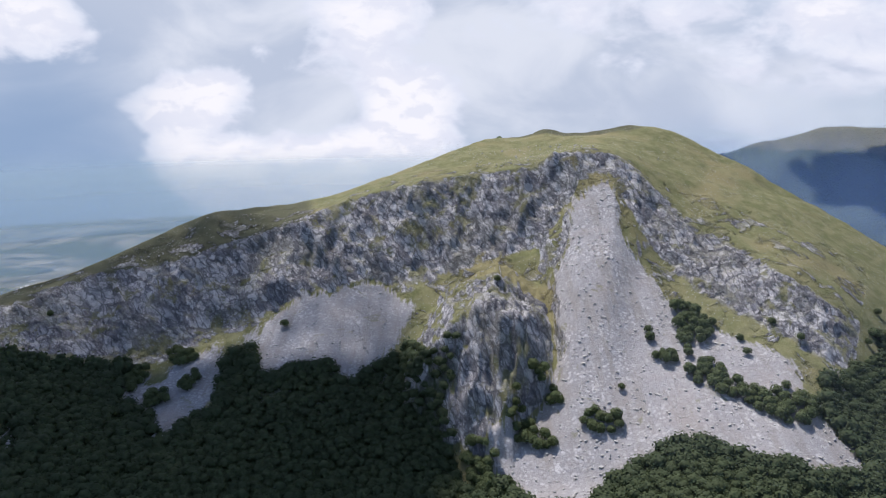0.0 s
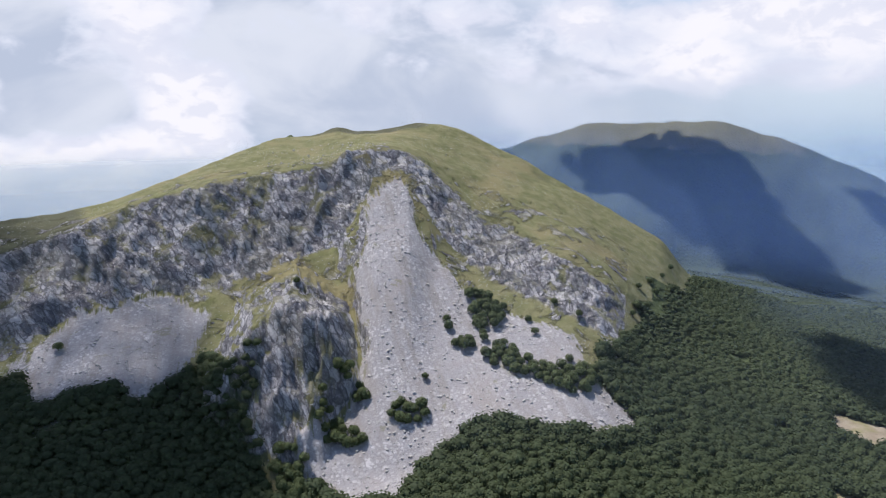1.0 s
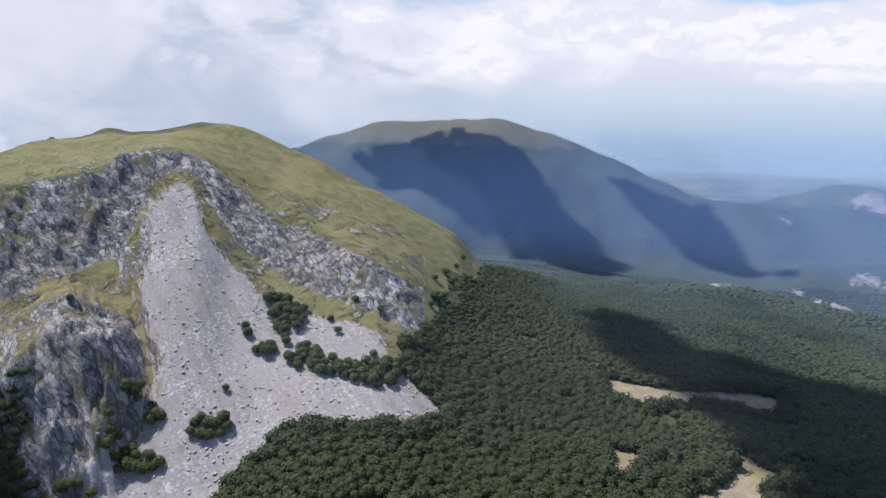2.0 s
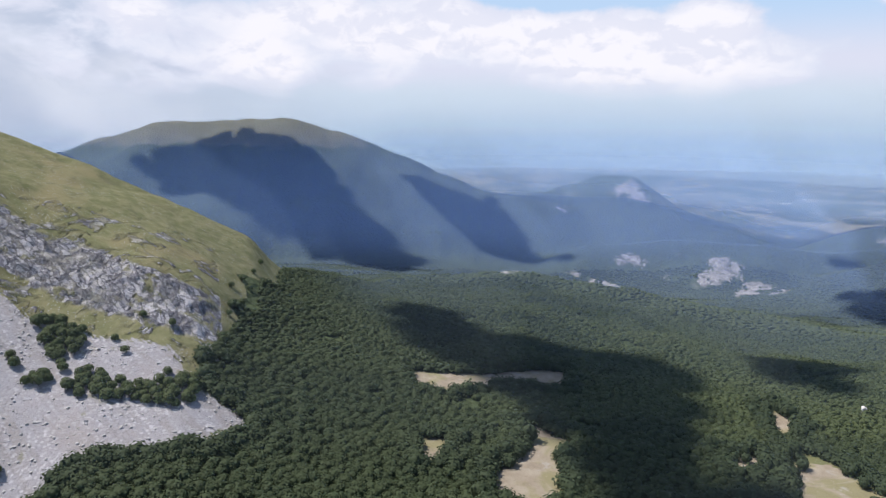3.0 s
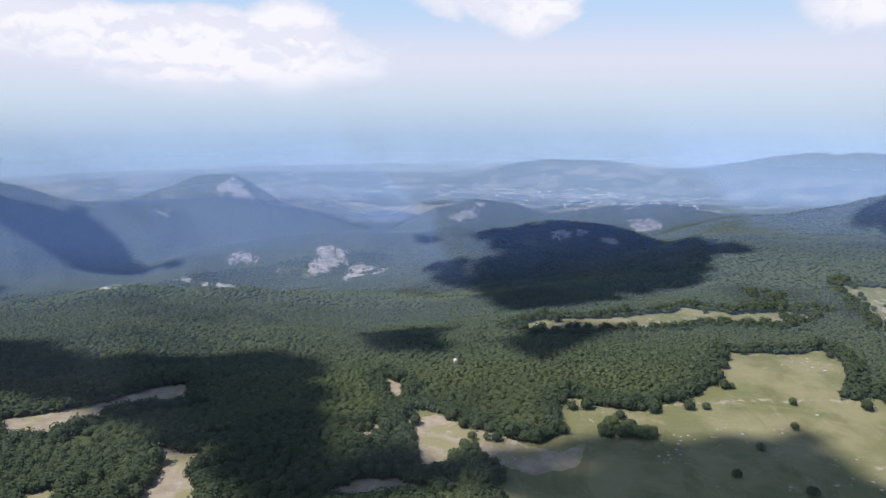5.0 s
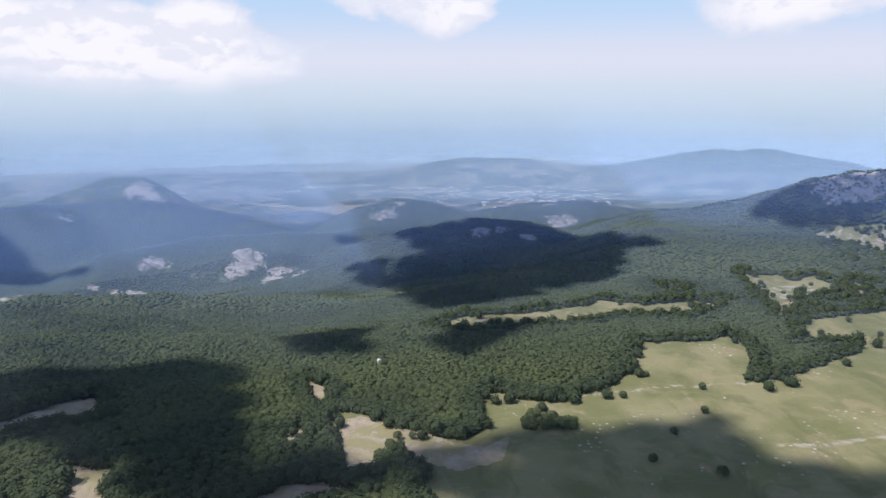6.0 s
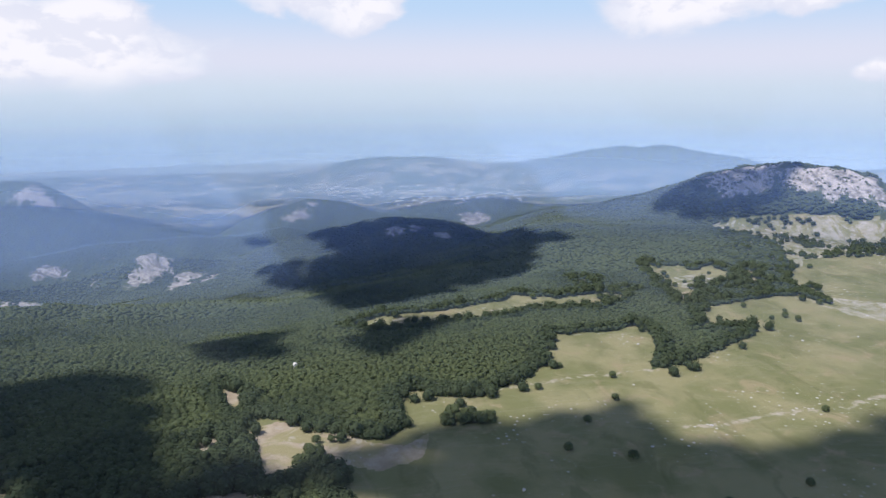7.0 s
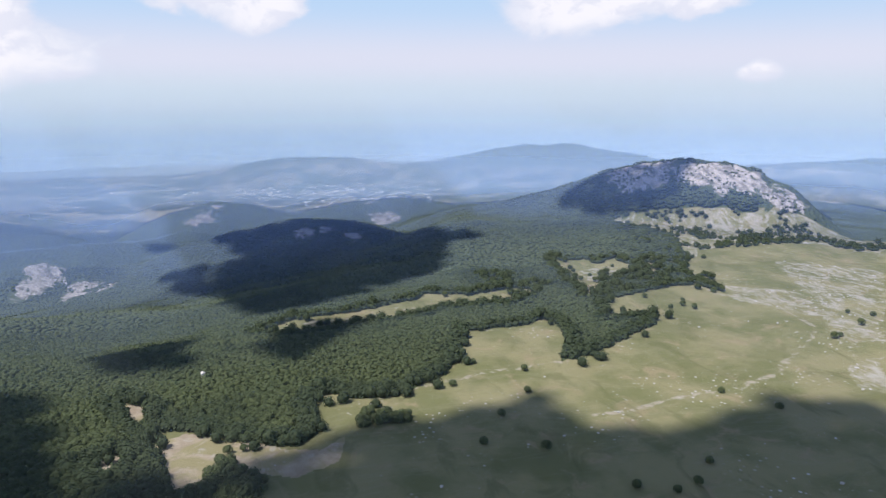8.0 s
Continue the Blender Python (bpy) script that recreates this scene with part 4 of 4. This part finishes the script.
def leafy_crown(rng, leaves, size):
    """A crown of unit radius: a dark core under many small tilted leaf clusters."""
    v0, f0 = icosahedron()
    vs, fs = [v0 * (0.86 + rng.uniform(-0.14, 0.10, (12, 1))) * np.array([1, 1, 0.95])], [f0]
    bumps = rng.randn(5, 3)
    bumps /= np.linalg.norm(bumps, axis=1)[:, None]
    for k in range(leaves):
        h = 1 - 1.5 * (k + rng.rand()) / leaves
        a, ring = k * 2.39996 + rng.rand() * 0.5, math.sqrt(max(0.02, 1 - h * h))
        c = np.array([math.cos(a) * ring, math.sin(a) * ring, h])
        out = c * (0.80 + 0.24 * np.clip((bumps @ c).max(), 0, 1) + rng.uniform(-0.07, 0.07))
        n = c + rng.randn(3) * 0.38 + np.array([0, 0, 0.25])
        n /= np.linalg.norm(n)
        t = np.cross(n, rng.randn(3))
        t /= np.linalg.norm(t)
        u = np.cross(n, t)
        s1, s2 = size * rng.uniform(0.7, 1.3), size * rng.uniform(0.6, 1.1)
        vs.append(np.array([out + t * s1, out + u * s2, out - t * s1 * 0.8, out - u * s2]))
        fs.append(np.array([(0, 1, 2), (0, 2, 3)]) + 12 + 4 * k)
    return np.concatenate(vs), np.concatenate(fs)


def scatter(cell, r0, r1, b0, b1, seed):
    """Uneven places on the plan between two distances and two bearings."""
    rng = np.random.RandomState(seed)
    n = int(r1 / cell) + 1
    gx, gy = np.meshgrid(np.arange(-n, n + 1) * cell, np.arange(-n, n + 1) * cell)
    gx = (gx + rng.uniform(-0.45, 0.45, gx.shape) * cell).ravel()
    gy = (gy + rng.uniform(-0.45, 0.45, gy.shape) * cell).ravel()
    r, b = np.hypot(gx, gy), np.degrees(np.arctan2(gx, gy))
    keep = (r >= r0) & (r < r1) & (b > b0) & (b < b1)
    return gx[keep], gy[keep], rng


def plant(x, y, rng, shapes, size, tall, sink):
    """Joins a crown at each place into one mesh; the trees at a wood's edge are older, larger and darker."""
    z = land(x, y)[0]
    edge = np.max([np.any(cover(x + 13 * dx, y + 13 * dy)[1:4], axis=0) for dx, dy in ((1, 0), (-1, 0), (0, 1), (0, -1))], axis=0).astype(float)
    # darker leaf tone at edges, in random patches and towards the mountain
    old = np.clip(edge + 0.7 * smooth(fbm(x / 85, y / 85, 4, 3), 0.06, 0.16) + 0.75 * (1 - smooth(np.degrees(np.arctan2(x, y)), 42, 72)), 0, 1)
    pick, vs, fs, leaf_darks, total = rng.randint(0, len(shapes), len(x)), [], [], [], 0
    for k, (v, f) in enumerate(shapes):
        sel = np.nonzero(pick == k)[0]
        if len(sel) == 0:
            continue
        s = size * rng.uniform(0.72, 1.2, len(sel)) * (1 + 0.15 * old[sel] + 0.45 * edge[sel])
        leaf_darks.append(np.repeat(old[sel], len(v)))
        t = s * tall * rng.uniform(0.85, 1.2, len(sel))
        a = rng.uniform(0, 6.28, len(sel))
        c, n = np.cos(a)[:, None], np.sin(a)[:, None]
        px = (v[:, 0] * c - v[:, 1] * n) * s[:, None] + x[sel][:, None]
        py = (v[:, 0] * n + v[:, 1] * c) * s[:, None] + y[sel][:, None]
        pz = v[:, 2] * t[:, None] + (z[sel] + sink * t)[:, None]
        vs.append(np.stack([px, py, pz], -1).reshape(-1, 3))
        fs.append((f[None] + (np.arange(len(sel)) * len(v))[:, None, None]).reshape(-1, 3) + total)
        total += len(sel) * len(v)
    me = raw_mesh("wood", np.concatenate(vs), np.concatenate(fs))
    put_values(me, "leaf_dark", np.concatenate(leaf_darks))
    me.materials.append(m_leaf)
    return me


m_leaf, N = material("beech_leaves")
geo = N.add("ShaderNodeNewGeometry")
place, island = geo.outputs["Position"], geo.outputs["Random Per Island"]
tone = N.mix(N.noise(place, 0.012, 4, 0.6), rgb(0.082, 0.110, 0.054), rgb(0.165, 0.195, 0.082))
tone = N.mix(N.math("MULTIPLY", N.attr("leaf_dark"), 0.75), tone, rgb(0.044, 0.064, 0.038))
tone = N.mix(N.math("MULTIPLY", island, 0.45), tone, rgb(0.085, 0.110, 0.052))
tone = N.mix(N.ramp(N.noise(place, 0.5, 5, 0.7), 0.42, 0.68, 0.0, 0.25), tone, rgb(0.055, 0.075, 0.036))
leaf = N.add("ShaderNodeBsdfPrincipled", Base_Color=tone, Roughness=0.65)
leaf.inputs["Specular IOR Level"].default_value = 0.12
shine = N.add("ShaderNodeBsdfTranslucent", Color=N.mix(0.5, tone, rgb(0.10, 0.13, 0.04)))
N.add("ShaderNodeOutputMaterial", Surface=N.add("ShaderNodeMixShader", i0=0.32, i1=leaf.outputs[0], i2=shine.outputs[0]).outputs[0])
m_bark, N = material("bark")
finish(N, N.mix(N.noise(N.add("ShaderNodeTexCoord").outputs["Object"], 3.0, 5), rgb(0.06, 0.05, 0.04), rgb(0.16, 0.14, 0.12)), 0.9)

rng0 = np.random.RandomState(5)
BIG = [leafy_crown(rng0, 44, 0.19) for k in range(9)]
MIDDLE = [leafy_crown(rng0, 10, 0.36) for k in range(8)]
SMALL = [clump_crown(rng0, 1) for k in range(5)]


def wooded(x, y, gaps=0.30):
    """Closed woodland: not on open land, with some gaps."""
    slope_open, scree, pasture, clearing, pale = cover(x, y)
    openland = slope_open | scree | pasture | clearing | (pale & (fbm(x / 24, y / 24, 3, 2) > np.where(y > -500, -0.17, -0.40)))
    return ~openland & (fbm(x / 30, y / 30, 3, 4) > -gaps)


for label, cell, r0, r1, b0, b1, shapes, size, tall, seed in (
        ("dense dark green beech wood on the near slopes", 4.9, 330, 540, -40, 100, BIG, 3.8, 0.75, 11),
        ("dense green beech wood rolling down to the valley", 4.4, 540, 930, 30, 125, MIDDLE, 3.2, 0.72, 12),
        ("hazy green beech wood on the valley hills", 6.6, 930, 1640, 36, 128, SMALL, 4.2, 0.5, 13)):
    x, y, rng = scatter(cell, r0, r1, b0, b1, seed)
    ok = wooded(x, y)
    ok &= ~((np.degrees(np.arctan2(x, y)) < 35) & (np.hypot(x, y) > 600))
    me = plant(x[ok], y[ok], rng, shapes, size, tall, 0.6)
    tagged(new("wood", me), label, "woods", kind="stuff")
left_x, left_y, rng = scatter(5.2, 540, 640, -45, -5, 14)
ok = wooded(left_x, left_y)
if ok.any():
    me = plant(left_x[ok], left_y[ok], rng, MIDDLE, 3.9, 1.0, 0.6)
    tagged(new("wood", me), "dense dark wood under the cliff", "woods", kind="stuff")


def trunk_bmesh(height, radius, rng):
    """A tapered, slightly crooked trunk with three limbs."""
    bm = bmesh.new()
    for k in range(4):
        lean = Vector((0, 0, 1)) if k == 0 else Vector((math.cos(k * 2.1), math.sin(k * 2.1), 1.3)).normalized()
        start = Vector((0, 0, -0.6)) if k == 0 else Vector((0, 0, height * (0.45 + 0.12 * k)))
        length, rad = (height + 0.6, radius) if k == 0 else (height * 0.55, radius * 0.5)
        m = Matrix.Translation(start + lean * length / 2) @ lean.to_track_quat("Z", "Y").to_matrix().to_4x4()
        bmesh.ops.create_cone(bm, cap_ends=True, segments=7, radius1=rad, radius2=rad * 0.5, depth=length, matrix=m)
    return bm


def link_part(name, me, mat, parent, label=""):
    me.materials.append(mat)
    ob = new(name, me)
    ob.parent = parent
    return tagged(ob, label)


def tree(seed, lumps, low):
    """A broad-leaved tree: trunk with limbs, and a crown of clumps. About 8 m high."""
    rng = np.random.RandomState(seed)
    base = new("tree")
    bm = trunk_bmesh(3.4, 0.28, rng)
    me = bpy.data.meshes.new("trunk")
    bm.to_mesh(me), bm.free()
    link_part("trunk", me, m_bark, base)
    v, f = leafy_crown(rng, lumps * 11, 0.19)
    v = v * np.array([3.9, 3.9, 3.7]) + np.array([0, 0, 3.0 if low else 4.4])
    link_part("crown", raw_mesh("crown", v, f), m_leaf, base)
    return tagged(base, "round dark green broad-leaved tree on open ground", "tree", "scattered trees")


TREES = [tree(40 + k, 16, k % 2 == 0) for k in range(4)]
spots, rng = list(LONE_TREES), np.random.RandomState(77)
for p in GROVES:
    q = np.array(p, float)
    lo, hi = q.min(0), q.max(0)
    gx, gy = np.meshgrid(np.arange(lo[0], hi[0] + 1, 5.6), np.arange(lo[1], hi[1] + 1, 5.6))
    gx, gy = gx.ravel() + rng.uniform(-2, 2, gx.size), gy.ravel() + rng.uniform(-2, 2, gy.size)
    ok = inside(gx, gy, p)
    spots += list(zip(gx[ok], gy[ok]))
spots = spots[:300]
heights = land(np.array([s[0] for s in spots], float), np.array([s[1] for s in spots], float))[0]
for k, (x, y) in enumerate(spots):
    s = rng.uniform(0.75, 1.15) * (0.8 if k < len(LONE_TREES) else 0.95)
    m = pose(x, y, heights[k] - 0.2, 0, 0, rng.uniform(0, 360))
    if k < len(TREES):
        thing = TREES[k]
        thing.matrix_basis = m
    else:
        thing = copy_thing(TREES[rng.randint(len(TREES))], m)
    thing.scale = (s, s, s * rng.uniform(0.9, 1.1))

# ---- fair-weather clouds overhead, whose shade lies on the land ----
m_cloud, N = material("cloud")
finish(N, rgb(0.9, 0.9, 0.9), 1.0, None, 0.0)
CLOUD_BASE = 720.0
for p in CLOUDS + THIN_CLOUDS:
    q = np.array(p, float)
    lo, hi = q.min(0), q.max(0)
    step = 3.4 if p in THIN_CLOUDS else max(18.0, 0.035 * float(max(hi - lo)))
    gx, gy = np.meshgrid(np.arange(lo[0], hi[0] + 1, step), np.arange(lo[1], hi[1] + 1, step))
    gx, gy = gx.ravel() + rng.uniform(-0.4, 0.4, gx.size) * step, gy.ravel() + rng.uniform(-0.4, 0.4, gy.size) * step
    ok = inside(gx, gy, p) & (rng.rand(gx.size) < (0.26 if p in THIN_CLOUDS else 1.0))
    gx, gy = gx[ok], gy[ok]
    runs = (CLOUD_BASE - land(gx, gy)[0]) / TO_SUN.z
    v0, f0 = icosahedron()
    vs, fs = [], []
    for k in range(len(gx)):
        s = step * rng.uniform(0.8, 1.15)
        v = v0 * (1 + rng.uniform(-0.2, 0.25, (12, 1))) * np.array([s, s, s * 0.8])
        lift = rng.uniform(0, 1.2) * step
        up = runs[k] + lift / TO_SUN.z
        vs.append(v + np.array([gx[k] + TO_SUN.x * up, gy[k] + TO_SUN.y * up, CLOUD_BASE + lift]))
        fs.append(f0 + 12 * k)
    if not vs:
        continue
    me = raw_mesh("cloud", np.concatenate(vs), np.concatenate(fs))
    me.materials.append(m_cloud)
    tagged(new("cloud", me), "white fair-weather cumulus cloud drifting over the mountains", "cloud", "drifting clouds", "stuff")


# ---- stones ----
m_stone, N = material("limestone")
geo = N.add("ShaderNodeNewGeometry")
tone = N.mix(N.noise(geo.outputs["Position"], 0.9, 6, 0.65), rgb(0.37, 0.355, 0.34), rgb(0.60, 0.58, 0.56))
tone = N.mix(N.math("MULTIPLY", geo.outputs["Random Per Island"], 0.5), tone, rgb(0.46, 0.44, 0.42))
finish(N, tone, 0.9, bump(N, N.noise(geo.outputs["Position"], 3.0, 5, 0.7), 0.6, 0.4), 0.2)


def strew(outlines, cell, keep, smallest, largest, seed, label):
    """Loose blocks strewn over outlines on the plan, most of them small."""
    rng = np.random.RandomState(seed)
    q = np.concatenate([np.array(p, float) for p in outlines])
    lo, hi = q.min(0), q.max(0)
    gx, gy = np.meshgrid(np.arange(lo[0], hi[0], cell), np.arange(lo[1], hi[1], cell))
    gx, gy = gx.ravel() + rng.uniform(-0.5, 0.5, gx.size) * cell, gy.ravel() + rng.uniform(-0.5, 0.5, gy.size) * cell
    ok = np.any([inside(gx, gy, p) for p in outlines], axis=0) & (rng.rand(gx.size) < keep + 0.9 * fbm(gx / 30, gy / 30, 3, 2))
    gx, gy = gx[ok], gy[ok]
    z = land(gx, gy)[0]
    v0, f0 = icosahedron()
    n = len(gx)
    s = smallest + (largest - smallest) * rng.rand(n) ** 5
    v = v0[None] * (1 + rng.uniform(-0.35, 0.3, (n, 12, 1))) * s[:, None, None] * rng.uniform(0.6, 1.25, (n, 1, 3)) * np.array([1.1, 1.1, 0.62])
    a = rng.uniform(0, 6.28, n)
    c, e = np.cos(a)[:, None], np.sin(a)[:, None]
    vx, vy = v[:, :, 0] * c - v[:, :, 1] * e, v[:, :, 0] * e + v[:, :, 1] * c
    verts = np.stack([vx + gx[:, None], vy + gy[:, None], v[:, :, 2] + (z + 0.25 * s)[:, None]], -1).reshape(-1, 3)
    faces = (f0[None] + (np.arange(n) * 12)[:, None, None]).reshape(-1, 3)
    me = raw_mesh("stones", verts, faces, False)
    me.materials.append(m_stone)
    return tagged(new("stones", me), label, "stones", kind="stuff")


strew(SCREE, 1.9, 0.5, 0.18, 1.25, 3, "loose grey limestone blocks lying on the scree")
strew(KARST[:4], 6.5, 0.25, 0.4, 2.0, 4, "pale limestone outcrops scattered over the dry pasture")
strew(SUMMIT, 3.2, 0.45, 0.25, 1.3, 6, "pale stones scattered over the summit turf")
strew(PASTURE, 13.0, 0.08, 0.35, 1.5, 5, "small pale stones in the dry grass")

rng = np.random.RandomState(8)
for k, (x, y) in enumerate(BIG_STONES):
    v0, f0 = icosahedron()
    bm = bmesh.new()
    for p in v0 * (1 + rng.uniform(-0.3, 0.3, (12, 1))) * rng.uniform(0.8, 1.4) * np.array([1.1, 0.9, 0.7]):
        bm.verts.new(p)
    bm.verts.ensure_lookup_table()
    for f in f0:
        bm.faces.new([bm.verts[i] for i in f])
    bmesh.ops.subdivide_edges(bm, edges=bm.edges[:], cuts=1)
    for vert in bm.verts:
        vert.co *= 1 + 0.16 * noise.noise(vert.co * 1.3 + Vector((k, 0, 0)))
    me = bpy.data.meshes.new("boulder")
    bm.to_mesh(me), bm.free()
    me.materials.append(m_stone)
    z = float(land(np.array([float(x)]), np.array([float(y)]))[0][0])
    boulder = tagged(new("boulder", me), "large pale angular limestone boulder resting on the scree", "boulder", "boulders on the scree")
    boulder.matrix_basis = pose(x, y, z + 0.35, 0, 0, rng.uniform(0, 360))

# ---- thin scrub between the outcrops ----
belt = KARST[0]
q = np.array(belt, float)
gx, gy = np.meshgrid(np.arange(q[:, 0].min(), q[:, 0].max(), 8.0), np.arange(q[:, 1].min(), q[:, 1].max(), 8.0))
gx, gy = gx.ravel() + rng.uniform(-3, 3, gx.size), gy.ravel() + rng.uniform(-3, 3, gy.size)
ok = inside(gx, gy, belt) & (rng.rand(gx.size) < 0.30 + 2.2 * fbm(gx / 45, gy / 45, 3, 1))
me = plant(gx[ok], gy[ok], rng, MIDDLE, 3.0, 0.9, 0.6)
tagged(new("scrub", me), "dark green scrub and low trees between limestone outcrops", "scrub", kind="stuff")

gx, gy, rng = scatter(6.5, 1280, 1520, 112, 142, 33)
ok = np.any([inside(gx, gy, p) for p in PALE_ROCK[-2:]], axis=0) & (rng.rand(gx.size) < 0.34 + 1.6 * fbm(gx / 40, gy / 40, 3, 2))
me = plant(gx[ok], gy[ok], rng, MIDDLE, 2.3, 0.8, 0.5)
tagged(new("scrub", me), "dark low trees among the crags of the rocky hill", "scrub", kind="stuff")

# ---- single trees strayed from the wood's edge into the pasture ----
gx, gy, rng = scatter(8.0, 430, 1250, 68, 135, 31)
_, _, grazed, bare, _ = cover(gx, gy)
ok = (grazed | bare) & (rng.rand(gx.size) < 0.30)
gx, gy = gx[ok], gy[ok]
close = np.mean([~np.any(cover(gx + 24 * math.cos(a), gy + 24 * math.sin(a)), axis=0) for a in np.arange(0, 6.28, 1.05)], axis=0)
ok = close > rng.uniform(0.15, 0.8, gx.size)
me = plant(gx[ok], gy[ok], rng, BIG, 3.0, 1.0, 0.7)
tagged(new("bushes", me), "dark single trees and bushes along the wood's edge", "bushes", kind="stuff")

# ---- old broad trees that line the wood where it meets the pasture ----
gx, gy, rng = scatter(8.6, 380, 1000, 50, 135, 41)
ok = wooded(gx, gy)
gx, gy = gx[ok], gy[ok]
near_grass = np.max([np.any(cover(gx + 9 * math.cos(a), gy + 9 * math.sin(a))[2:4], axis=0) for a in np.arange(0, 6.28, 0.785)], axis=0)
ok = near_grass & (rng.rand(gx.size) < 0.8)
me = plant(gx[ok], gy[ok], rng, BIG, 3.6, 1.0, 0.75)
tagged(new("wood", me), "old dark round beeches along the wood's edge", "woods", kind="stuff")

# ---- the white hut in the wood ----
m_plaster, N = material("white_plaster")
finish(N, N.mix(N.noise(N.add("ShaderNodeTexCoord").outputs["Object"], 1.5, 5), rgb(0.62, 0.60, 0.56), rgb(0.80, 0.79, 0.76)), 0.85)
m_sheet, N = material("pale_roof")
finish(N, N.mix(N.noise(N.add("ShaderNodeTexCoord").outputs["Object"], 2.0, 5), rgb(0.50, 0.47, 0.43), rgb(0.68, 0.66, 0.62)), 0.7)
m_dark, N = material("dark_wood")
finish(N, N.mix(N.noise(N.add("ShaderNodeTexCoord").outputs["Object"], 4.0, 5), rgb(0.05, 0.04, 0.03), rgb(0.11, 0.08, 0.06)), 0.8)


def box_part(name, size, at, mat, parent, label=""):
    bm = bmesh.new()
    bmesh.ops.create_cube(bm, size=1.0, matrix=Matrix.Translation(at) @ Matrix.Diagonal((*size, 1)))
    bmesh.ops.bevel(bm, geom=bm.edges[:], offset=min(size) * 0.12, segments=1, affect="EDGES")
    me = bpy.data.meshes.new(name)
    bm.to_mesh(me), bm.free()
    return link_part(name, me, mat, parent, label)


hx, hy = HUT
hz = float(land(np.array([float(hx)]), np.array([float(hy)]))[0][0])
hut = tagged(new("hut"), "small white plastered hut standing in the wood", "hut")
hut.matrix_basis = pose(hx, hy, hz + 3.5, 0, 0, 20) @ Matrix.Scale(0.7, 4)
box_part("plinth", (6.4, 4.6, 4.6), (0, 0, -2.2), m_stone, hut)
box_part("wall", (6, 4.2, 2.8), (0, 0, 1.4), m_plaster, hut)
for side in (-1, 1):
    bm = bmesh.new()
    bmesh.ops.create_cube(bm, size=1.0, matrix=Matrix.Translation((0, side * 1.15, 3.45)) @ Matrix.Rotation(side * -0.5, 4, "X") @ Matrix.Diagonal((6.6, 2.9, 0.14, 1)))
    me = bpy.data.meshes.new("roof_slope")
    bm.to_mesh(me), bm.free()
    link_part("roof_slope", me, m_sheet, hut)
box_part("door", (0.9, 0.1, 2.0), (-1.4, -2.12, 1.0), m_dark, hut, "dark wooden plank door")
box_part("window", (0.9, 0.1, 0.9), (1.2, -2.12, 1.5), m_dark, hut)

# ---- towns and farms far down in the plain ----
rng = np.random.RandomState(21)
vs, fs = [], []
cube = np.array([(-1, -1, 0), (1, -1, 0), (1, 1, 0), (-1, 1, 0), (-1, -1, 1), (1, -1, 1), (1, 1, 1), (-1, 1, 1), (-1, 0, 1.5), (1, 0, 1.5)], float)
cube_faces = np.array([(0, 1, 5), (0, 5, 4), (2, 3, 7), (2, 7, 6), (1, 2, 6), (1, 6, 5), (3, 0, 4), (3, 4, 7), (4, 5, 9), (4, 9, 8), (6, 7, 8), (6, 8, 9), (5, 6, 9), (7, 4, 8)])
for b0, r0, spread, count in ((95, 3250, 2.4, 130), (89, 3300, 1.8, 70), (101, 3350, 1.2, 40), (99, 3150, 1.5, 30), (84, 3450, 1.5, 20), (-30, 2900, 1.5, 20), (-26, 3300, 1.5, 16), (76, 3400, 2.0, 10)):
    bs, rr = np.radians(b0 + spread * rng.randn(count)), r0 + 200 * rng.randn(count)
    x, y = rr * np.sin(bs), rr * np.cos(bs)
    z = land(x, y)[0]
    for k in range(count):
        turn = rng.rand() * 3.1
        c, e = math.cos(turn), math.sin(turn)
        v = cube * np.array([rng.uniform(4, 11), rng.uniform(3, 6), rng.uniform(2.5, 4)])
        fs.append(cube_faces + 10 * len(vs))
        vs.append(np.stack([v[:, 0] * c - v[:, 1] * e + x[k], v[:, 0] * e + v[:, 1] * c + y[k], v[:, 2] + z[k] - 1], 1))
me = raw_mesh("town", np.concatenate(vs), np.concatenate(fs), False)
me.materials.append(m_plaster)
tagged(new("town", me), "pale houses of hazy towns far down in the plain", "town", kind="stuff")
